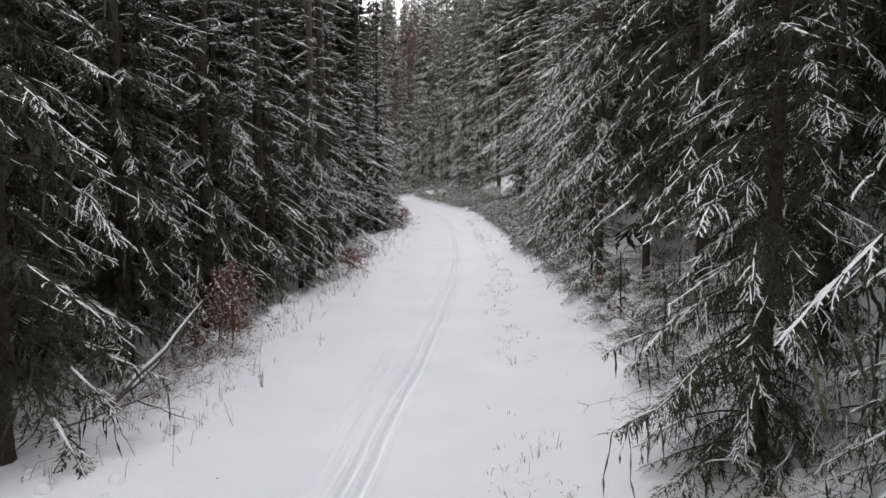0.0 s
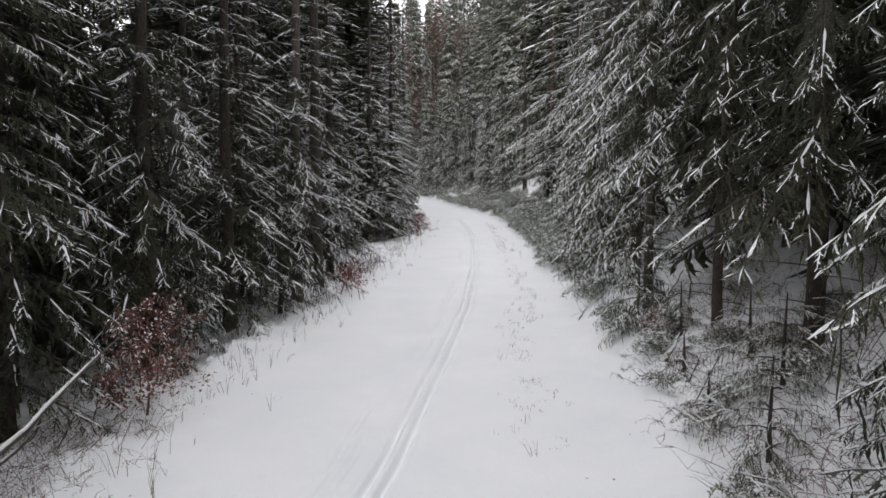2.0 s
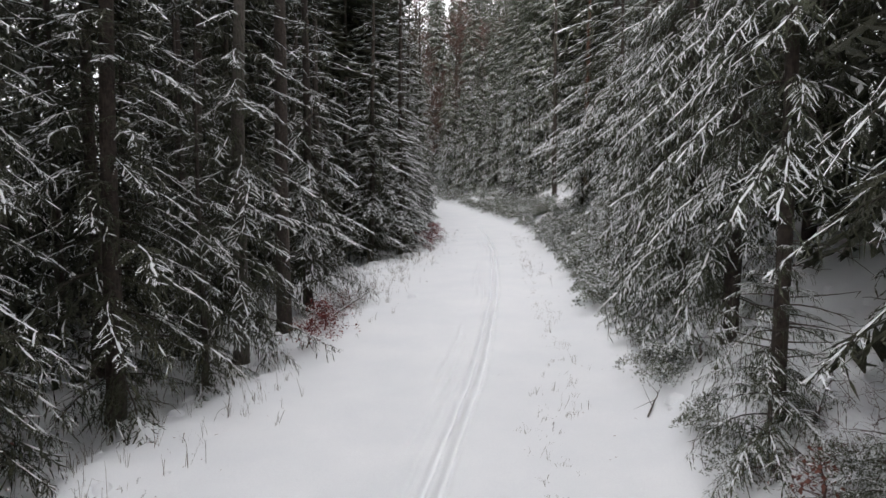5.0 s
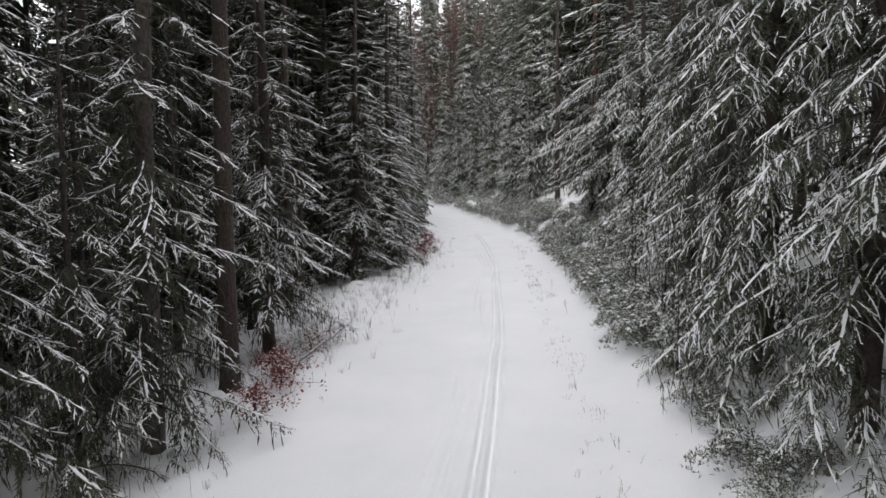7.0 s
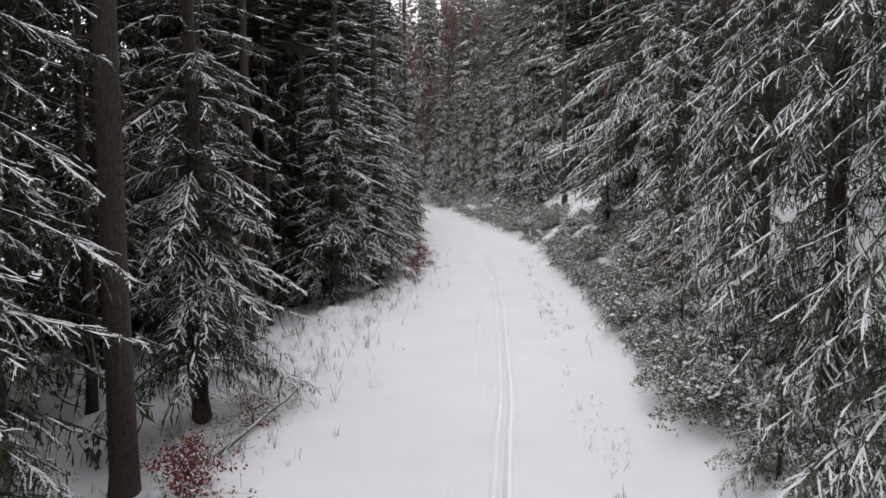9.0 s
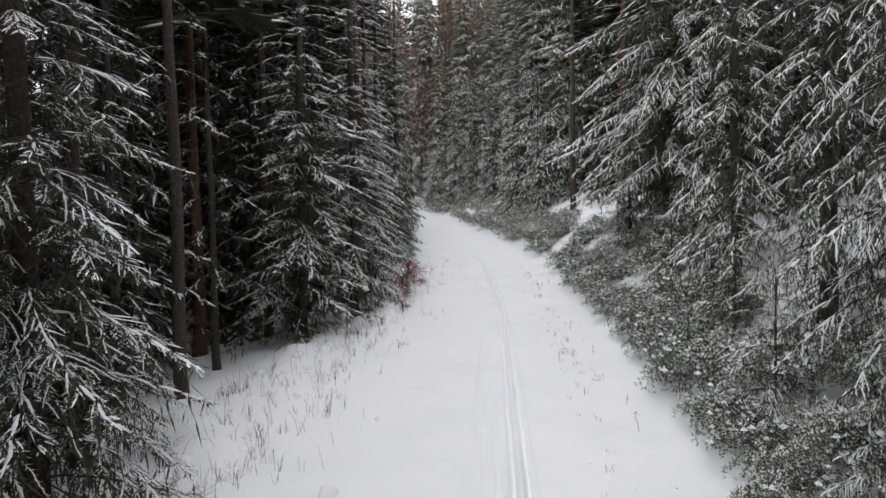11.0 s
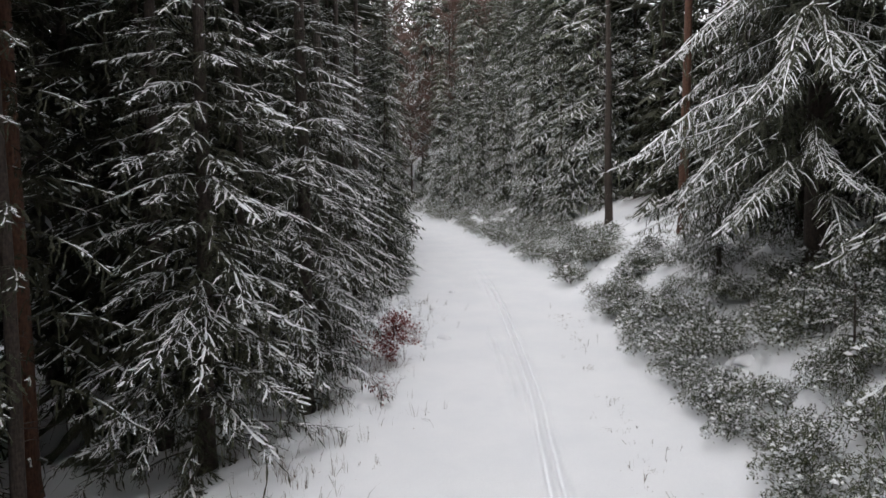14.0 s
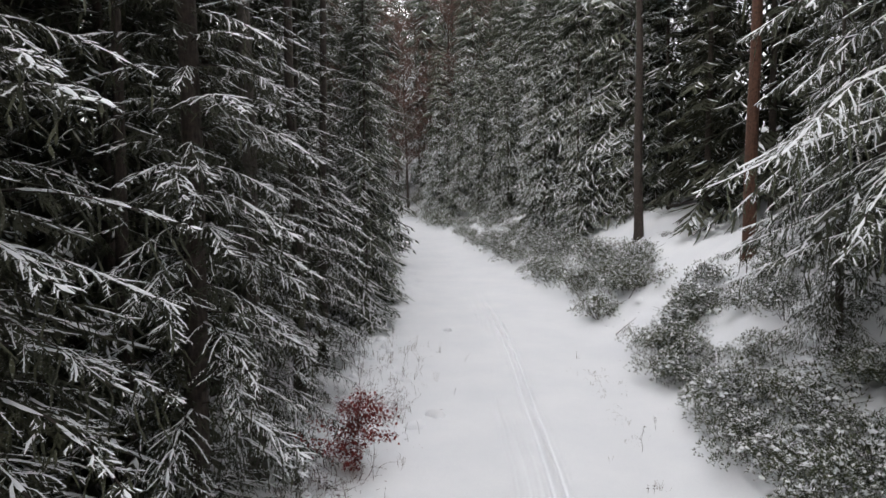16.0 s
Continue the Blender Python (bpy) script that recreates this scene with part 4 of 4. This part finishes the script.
def young_spruce(x, y, height, reach, seed, droop=14):
    rng = np.random.default_rng(seed)
    ob = thing("young_spruce", "young frosted spruce on the snowy slope", "tree", (x, y, ground_z(x, y)), 0, "young spruces on the slope")
    me, where = trunk_mesh(rng, height * 0.97, 0.022, BARK, 0.01, sides=6)
    part("trunk", me, ob)
    h = 0.15
    while h < height * 0.95:
        for i in range(4):
            az = 90 * i + rng.uniform(-30, 30) + 130 * h
            px, py, r = where(h)
            k = reach * (1 - h / height) ** 0.8 * rng.uniform(0.75, 1.15) / 2.4 + 0.10
            bm, sm = DROOP[rng.integers(len(DROOP))]
            b = part("bough", bm, ob, pose(px, py, h, 0, droop + rng.uniform(-12, 10) - 30 * h / height, az) @ Matrix.Diagonal((k, k * 1.2, k * 1.2, 1)))
            tagged(part("snow_load", sm, b), kind="stuff")
        h += 0.24 * rng.uniform(0.8, 1.2)


for i, (x, y, h, r) in enumerate([(4.3, 17.5, 2.9, 1.35), (4.7, 15.5, 1.1, 0.7), (4.3, 10.4, 1.3, 1.1), (4.6, 30.6, 2.0, 1.1), (4.5, 34.0, 2.4, 1.2), (5.0, 37.6, 2.8, 1.3), (5.0, 43.5, 1.9, 1.0), (4.1, 27.1, 1.5, 0.9), (5.1, 13.1, 1.0, 1.0), (4.15, 12.1, 0.6, 0.7), (4.9, 11.5, 1.3, 1.1), (4.4, 14.2, 0.7, 0.8), (4.9, 5.3, 1.4, 1.1)]):
    young_spruce(x, y, h, r, 520 + i)


def beech(x, y, height, spread, seed, leaves, material, lean=(0, 0), label=""):
    """A young beech that keeps its withered leaves."""
    rng = np.random.default_rng(seed)
    ob = thing("beech_sapling", label or "young beech with withered red-brown leaves", "sapling", (x, y, ground_z(x, y)), 0, "young beeches at the roadside")
    stem, foliage, snow = Heap(), Heap(), Heap()
    twigs = Heap()
    s = np.linspace(0, 1, 6)
    axis = np.c_[lean[0] * s**1.4 + 0.05 * np.sin(s * 5), lean[1] * s**1.4 + 0.04 * np.sin(s * 4 + 1), height * s - 0.05]
    tube(stem, axis, 0.016 * (1 - s) + 0.004, 5)
    n = 22
    for i in range(n):
        q = rng.uniform(0.12, 1.0)
        p = np.array([np.interp(q, s, axis[:, k]) for k in range(3)])
        az = rng.uniform(0, 6.28)
        l = spread * 1.25 * (1.15 - 0.75 * q) * rng.uniform(0.4, 1.15)
        e = np.array([math.cos(az) * l, math.sin(az) * l, l * rng.uniform(-0.05, 0.45)])
        m1 = p + e * 0.5 + (0, 0, 0.03)
        tube(twigs, [p, m1, p + e], (0.006, 0.004, 0.002), 3)
        for j in range(max(1, leaves * 3 // n)):
            u = rng.uniform(0.15, 1.05)
            b = p + e * u + rng.normal(0, 0.075, 3)
            d = np.array([rng.normal(0, 1), rng.normal(0, 1), -0.8 + rng.normal(0, 0.5)])
            d *= rng.uniform(0.06, 0.095) / np.linalg.norm(d)
            spray(foliage, snow, b, b + d, rng.uniform(0.020, 0.030), 0.25, rng, fold=rng.uniform(0.1, 0.7))
    part("stem", stem.mesh("stem", RED_TWIG), ob)
    tagged(part("twig_work", twigs.mesh("twig_work", RED_TWIG), ob), kind="stuff")
    f = tagged(part("leaves", foliage.mesh("leaves", material), ob), kind="stuff")
    tagged(part("snow_load", snow.mesh("snow_load", SNOW), f), kind="stuff")


beech(-4.55, 12.7, 1.9, 0.8, 601, 260, LEAF_BROWN)
beech(-5.2, 13.6, 1.5, 0.8, 602, 160, LEAF_BROWN)
beech(-5.6, 15.6, 2.0, 0.8, 603, 280, LEAF_BROWN)
beech(-5.9, 13.9, 0.8, 0.5, 604, 150, LEAF_BROWN)
beech(-4.2, 26.5, 0.8, 0.7, 605, 220, LEAF)
beech(-4.2, 24.9, 0.75, 0.75, 606, 140, LEAF, (0.3, -0.2))
beech(-4.4, 27.2, 0.7, 0.6, 607, 120, LEAF_BROWN)
beech(-4.5, 29.5, 0.8, 0.6, 608, 60, LEAF_BROWN)
beech(-4.35, 50.0, 1.35, 0.95, 609, 760, LEAF, (0.25, -0.15), "young beech with vivid dark red leaves")
beech(-4.0, 46.8, 0.5, 0.4, 610, 40, LEAF)
beech(5.2, 38.2, 0.8, 0.5, 611, 110, LEAF_BROWN)
beech(4.4, 16.2, 0.6, 0.4, 612, 40, LEAF_BROWN)


def bare_bush(x, y, height, spread, count, seed, label):
    """A tangle of bare arching twigs, snow along some of them."""
    rng = np.random.default_rng(seed)
    ob = thing("bare_bush", label, "bush", (x, y, ground_z(x, y)))
    heap, snow = Heap(), Heap()
    for i in range(count):
        az = rng.uniform(0, 6.28)
        r0 = spread * rng.uniform(0, 1) ** 0.6
        p = [np.array([math.cos(az) * r0, math.sin(az) * r0, ground_z(x + math.cos(az) * r0, y + math.sin(az) * r0) - ground_z(x, y) - 0.04])]
        az += rng.normal(0, 0.9)
        d = np.array([math.cos(az) * 0.8, math.sin(az) * 0.8, rng.uniform(0.2, 1.2)])
        for j in range(4):
            d = d / np.linalg.norm(d)
            p.append(p[-1] + d * height * rng.uniform(0.12, 0.34))
            d = d + rng.normal(0, 0.34, 3) - (0, 0, 0.22)
        tube(heap, p, np.array((0.005, 0.004, 0.0035, 0.0025, 0.0015)) * rng.uniform(0.6, 1.25), 3)
        if rng.random() < 0.3:
            tube(snow, [q + (0, 0, 0.008) for q in p[1:]], (0.004, 0.010, 0.009, 0.003), 4)
        for j in range(7):
            b = p[rng.integers(1, 5)]
            e = rng.normal(0, 1, 3) + d * 0.8
            e *= height * rng.uniform(0.10, 0.32) / np.linalg.norm(e)
            tube(heap, [b, b + e * 0.5 + rng.normal(0, 0.02, 3), b + e], (0.003, 0.0022, 0.0012), 3)
    tw = tagged(part("twig_tangle", heap.mesh("twig_tangle", RED_TWIG), ob), kind="stuff")
    tagged(part("snow_load", snow.mesh("snow_load", SNOW), tw), kind="stuff")


bare_bush(-5.0, 11.4, 0.8, 1.1, 90, 651, "bare reddish bush beside the fallen stem")
bare_bush(-5.6, 9.4, 0.8, 1.2, 110, 652, "bare brown bush under the spruces")
bare_bush(4.7, 8.6, 1.0, 1.2, 130, 653, "bare reddish-brown bush on the slope")
bare_bush(5.1, 10.6, 0.9, 1.2, 120, 654, "bare reddish-brown bush on the slope")
bare_bush(4.3, 7.2, 0.8, 1.0, 90, 658, "bare reddish-brown bush on the slope")
bare_bush(4.6, 5.0, 0.8, 1.1, 110, 667, "bare reddish-brown bush on the slope")
bare_bush(5.2, 17.0, 0.6, 1.1, 90, 659, "bare brown bush at the foot of a spruce")
bare_bush(-6.2, 11.2, 0.9, 1.1, 90, 660, "bare brown bush under the spruces")
bare_bush(5.4, 13.6, 0.7, 1.2, 110, 655, "bare brown bush at the foot of a spruce")
bare_bush(4.5, 12.2, 0.55, 1.0, 80, 661, "low bare brush half buried in snow")
bare_bush(6.3, 11.6, 0.9, 1.3, 110, 662, "bare brown brush under the spruces")
bare_bush(6.2, 15.8, 0.8, 1.3, 110, 663, "bare brown brush under the spruces")
bare_bush(4.2, 15.0, 0.4, 0.8, 60, 664, "low bare brush half buried in snow")
bare_bush(-5.0, 30.9, 0.8, 0.9, 70, 656, "bare brown bush on the bank")
bare_bush(-5.2, 28.4, 0.7, 0.9, 60, 657, "bare brown bush on the bank")
bare_bush(-4.6, 49.2, 0.6, 0.8, 70, 665, "bare brown bush behind the red beech")
bare_bush(-4.7, 53.0, 0.8, 0.8, 70, 666, "bare brown bush on the bank")


def fallen(name, label, pts, radius, seed, snow_on=True, twigs=0, category="branch"):
    """A fallen stem or stick along pts: (x, y, height over the snow)."""
    rng = np.random.default_rng(seed)
    x0, y0 = pts[0][0], pts[0][1]
    ob = thing(name, label, category, (x0, y0, ground_z(x0, y0)))
    base = ground_z(x0, y0)
    p = np.array([(x - x0, y - y0, ground_z(x, y) - base + h) for x, y, h in pts])
    t = np.linspace(0, 1, len(p))
    tt = np.linspace(0, 1, 9)
    q = np.c_[[np.interp(tt, t, p[:, k]) for k in range(3)]].T
    q[1:-1] += rng.normal(0, radius * 0.5, (7, 3))
    wood = Heap()
    tube(wood, q, radius * (1 - 0.65 * tt), 7)
    w = part("stem", wood.mesh("stem", BARK_GREY), ob)
    if twigs:
        side = Heap()
        for i in range(twigs):
            b = q[rng.integers(2, 9)]
            e = rng.normal(0, 1, 3) * (1, 1, 0.6)
            e *= rng.uniform(0.2, 0.6) / np.linalg.norm(e)
            tube(side, [b, b + e * 0.5, b + e], (0.006, 0.004, 0.002), 3)
        tagged(part("side_twigs", side.mesh("side_twigs", TWIG), ob), kind="stuff")
    if snow_on:
        cap = Heap()
        tube(cap, q[1:8] + (0, 0, radius * 0.62), radius * np.array([0.3, 0.8, 0.85, 0.7, 0.8, 0.6, 0.3]) * (1 - 0.55 * tt[1:8]), 6)
        part("snow_load", cap.mesh("snow_load", SNOW, True), w)


fallen("fallen_sapling", "thin fallen stem leaning out of the wood, topped with snow", [(-5.3, 9.0, 0.08), (-5.1, 10.6, 0.7), (-4.9, 12.6, 1.35)], 0.055, 701, True, 8)
fallen("fallen_sapling", "short snow-topped fallen stem beside a bush", [(-5.5, 9.3, 0.06), (-5.2, 10.9, 0.45)], 0.05, 702)
fallen("fallen_branch", "thin dark branch lying on the snow", [(-5.6, 7.9, 0.1), (-4.7, 8.8, 0.2), (-3.8, 8.4, 0.08)], 0.018, 703, False, 6)
fallen("fallen_branch", "thin dark branch lying on the snow", [(-4.7, 8.8, 0.2), (-4.3, 9.3, 0.35)], 0.012, 704, False, 3)
fallen("fallen_branch", "dark branch lying on the snowy bank", [(-4.5, 28.0, 0.05), (-4.2, 29.8, 0.2), (-3.95, 31.1, 0.35)], 0.035, 705, True, 6)
fallen("stick", "short dark stick lying on the snow", [(3.4, 20.4, 0.04), (3.75, 21.2, 0.1)], 0.018, 706, False, 3)
fallen("fallen_branch", "straight bare stick leaning on the slope", [(4.25, 13.4, 0.05), (4.65, 14.1, 0.16)], 0.014, 707, False, 3)
fallen("fallen_branch", "long bent bare branch on the slope", [(4.1, 12.6, 0.05), (4.7, 13.1, 0.34), (5.3, 13.9, 0.35)], 0.011, 708, False, 10)
fallen("fallen_branch", "snow-covered branch among the shrubs", [(4.2, 14.6, 0.1), (4.6, 15.1, 0.2)], 0.045, 709, True, 5)
fallen("fallen_branch", "dark broken branch on the snowy slope", [(4.9, 17.6, 0.1), (5.6, 18.6, 0.3)], 0.035, 710, True, 6)
fallen("fallen_branch", "bare branch bent over the shrubs", [(5.6, 42.2, 0.3), (4.9, 41.9, 0.25), (4.3, 42.4, 0.45)], 0.022, 711, True, 6)
fallen("fallen_log", "fallen log under snow among the trees", [(6.0, 70.5, 0.1), (8.5, 71.5, 0.15)], 0.10, 712, True, 0, "log")
fallen("fallen_log", "fallen log under snow among the trees", [(7.0, 52.6, 0.12), (9.2, 53.4, 0.2)], 0.09, 713, True, 0, "log")
fallen("stick", "thin stick lying on the snowy bank", [(2.9, 62.5, 0.05), (3.5, 63.6, 0.1)], 0.016, 714, False, 2)
fallen("stick", "thin stick lying on the snowy bank", [(2.1, 60.2, 0.04), (2.8, 60.6, 0.05)], 0.016, 715, False, 2)
fallen("fallen_branch", "forked grey branch stub at a spruce foot", [(4.5, 21.4, 0.0), (4.55, 21.5, 0.35), (4.35, 21.6, 0.6)], 0.03, 716, False, 4)


# ---- grass and weeds through the snow ----
def dry_grass():
    rng = np.random.default_rng(31)
    heap = Heap()

    def clump(x, y, n, tall, spread):
        z = ground_z(x, y)
        for i in range(n):
            az, r = rng.uniform(0, 6.28), spread * rng.uniform(0, 1)
            a = np.array([x + math.cos(az) * r, y + math.sin(az) * r, z - 0.03])
            lean = rng.normal(0, 0.22, 2)
            h = tall * rng.uniform(0.4, 1.1)
            b = a + (lean[0] * h, lean[1] * h, h)
            tip = b + (lean[0] * h * 0.9 + rng.normal(0, 0.03), lean[1] * h * 0.9, -0.10 * h if rng.random() < 0.4 else 0.25 * h)
            w = rng.uniform(0.0025, 0.0045)
            d = np.array([math.cos(az + 1.5), math.sin(az + 1.5), 0]) * w
            heap.add([a - d, a + d, b + d * 0.7, b - d * 0.7, tip], [(0, 1, 2), (0, 2, 3), (3, 2, 4)])

    for i in range(420):
        y = rng.uniform(7, 60)
        off = rng.normal(0.5, 0.75)
        clump(edge_left(y) - off + 0.35, y, int(rng.integers(2, 8)), rng.uniform(0.12, 0.42), 0.10)
    for i in range(130):
        y = rng.uniform(28, 44)
        clump(edge_left(y) - rng.uniform(-0.6, 2.8), y, int(rng.integers(2, 9)), rng.uniform(0.15, 0.5), 0.12)
    for i in range(80):
        y = rng.uniform(6, 58)
        clump(edge_right(y) - 1.5 + rng.normal(0, 0.28) - 0.4 * (y < 20), y, int(rng.integers(2, 8)), rng.uniform(0.07, 0.26), 0.12)
    for i in range(40):
        y = rng.uniform(5, 58)
        x = edge_right(y) - 1.4 + rng.normal(0, 0.22) - 0.4 * (y < 20)
        for j in range(int(rng.integers(4, 10))):
            clump(x + rng.normal(0, 0.22), y + rng.normal(0, 0.4), int(rng.integers(4, 9)), rng.uniform(0.03, 0.12), 0.16)
    tagged(new("dry_grass", heap.mesh("dry_grass", STRAW)), "sparse dry grass stalks poking through the snow", "grass", kind="stuff")


dry_grass()


def dead_stalks():
    """Thin dark stalks and scattered bits of bark and leaf along both banks."""
    rng = np.random.default_rng(33)
    stalks, bits = Heap(), Heap()
    for i in range(520):
        y = rng.uniform(6, 58)
        left = rng.random() < 0.75
        x = edge_left(y) - rng.normal(0.5, 0.8) if left else edge_right(y) + rng.uniform(0.1, 2.2)
        h = rng.uniform(0.12, 0.55)
        lean = rng.normal(0, 0.25, 2) * h
        a = np.array([x, y, ground_z(x, y) - 0.03])
        b = a + (lean[0] * 0.5, lean[1] * 0.5, h * 0.6)
        c = b + (lean[0], lean[1], h * rng.uniform(0.1, 0.4))
        tube(stalks, [a, b, c], (0.0035, 0.003, 0.002), 3)
        for j in range(int(rng.integers(0, 5))):
            p = a + (c - a) * rng.uniform(0.4, 1.0)
            e = rng.normal(0, 1, 3) + (0, 0, 0.5)
            e *= h * rng.uniform(0.1, 0.3) / np.linalg.norm(e)
            tube(stalks, [p, p + e], (0.002, 0.0012), 3)
            if rng.random() < 0.4:
                spray(bits, None, p + e, p + e + rng.normal(0, 0.018, 3), 0.008, 0, rng)
    for i in range(420):
        y = rng.uniform(6, 60)
        side = rng.random()
        x = edge_left(y) - rng.normal(0.1, 0.8) if side < 0.6 else edge_right(y) + rng.normal(0.9, 1.2)
        p = np.array([x, y, ground_z(x, y) + 0.012])
        d = np.append(rng.normal(0, 1, 2), 0)
        d *= rng.uniform(0.02, 0.07) / np.linalg.norm(d)
        spray(bits, None, p, p + d, rng.uniform(0.006, 0.016), 0, rng, fold=0.3)
    tagged(new("dead_stalks", stalks.mesh("dead_stalks", TWIG)), "thin dark dead stalks standing in the snow", "stalks", kind="stuff")
    tagged(new("leaf_litter", bits.mesh("leaf_litter", LEAF_BROWN)), "scattered dark leaf bits on the snow", "litter", kind="stuff")


dead_stalks()


def snow_clods():
    """Rounded clods and snow-covered stubs that make the banks lumpy."""
    rng = np.random.default_rng(35)
    heap = Heap()
    ang = np.linspace(0, 2 * np.pi, 9, endpoint=False)
    for i in range(420):
        y = rng.uniform(6, 62)
        left = rng.random() < 0.4
        x = edge_left(y) - rng.normal(0.7, 0.8) if left else edge_right(y) + 0.15 + rng.uniform(0, 1) ** 1.3 * 3.2
        r = 0.05 + 0.15 * rng.uniform(0, 1) ** 2.5
        z = ground_z(x, y)
        wob = rng.uniform(0.7, 1.3, 9)
        pts = []
        for q, h in ((1.25, -0.35), (1.0, 0.25), (0.62, 0.62)):
            pts += [(x + r * q * w * math.cos(a), y + r * q * w * math.sin(a), z + r * h) for a, w in zip(ang, wob)]
        pts.append((x + rng.normal(0, 0.1) * r, y, z + r * 0.78))
        f = []
        for k in (0, 9):
            for j in range(9):
                a, b = k + j, k + (j + 1) % 9
                f += [(a, b, b + 9), (a, b + 9, a + 9)]
        f += [(18 + j, 18 + (j + 1) % 9, 27) for j in range(9)]
        heap.add(pts, f)
    tagged(new("snow_clods", heap.mesh("snow_clods", SNOW, True)), "rounded clods of fresh snow on the banks", "snow", kind="stuff")


snow_clods()


def weed(x, y, height, seed, label="dry weed stalk with dark seed heads in the snow"):
    rng = np.random.default_rng(seed)
    ob = thing("weed", label, "plant", (x, y, ground_z(x, y)), 0, "dry weeds at the roadside")
    stem, heads = Heap(), Heap()
    lean = rng.normal(0, 0.12, 2)
    top = np.array([lean[0] * height, lean[1] * height, height])
    tube(stem, [(0, 0, -0.05), top * 0.5 + (0.01, 0, 0), top], (0.005, 0.004, 0.002), 3)
    for i in range(7):
        q = rng.uniform(0.35, 1.0)
        b = top * q
        e = rng.normal(0, 1, 3) + (0, 0, 0.9)
        e *= 0.16 * height * rng.uniform(0.5, 1.2) / np.linalg.norm(e)
        tube(stem, [b, b + e], (0.0025, 0.0015), 3)
        spray(heads, None, b + e * 0.7, b + e * 1.35, 0.012, 0, rng)
    part("stalk", stem.mesh("stalk", TWIG), ob)
    tagged(part("seed_heads", heads.mesh("seed_heads", TWIG), ob), kind="stuff")


rng = np.random.default_rng(41)
for i in range(16):
    y = rng.uniform(9, 58)
    weed(edge_left(y) + rng.uniform(-1.4, 0.9), y, rng.uniform(0.3, 0.7), 800 + i)
for i in range(12):
    y = rng.uniform(7, 58)
    weed(edge_right(y) - rng.uniform(0.7, 1.9), y, rng.uniform(0.15, 0.4), 850 + i)
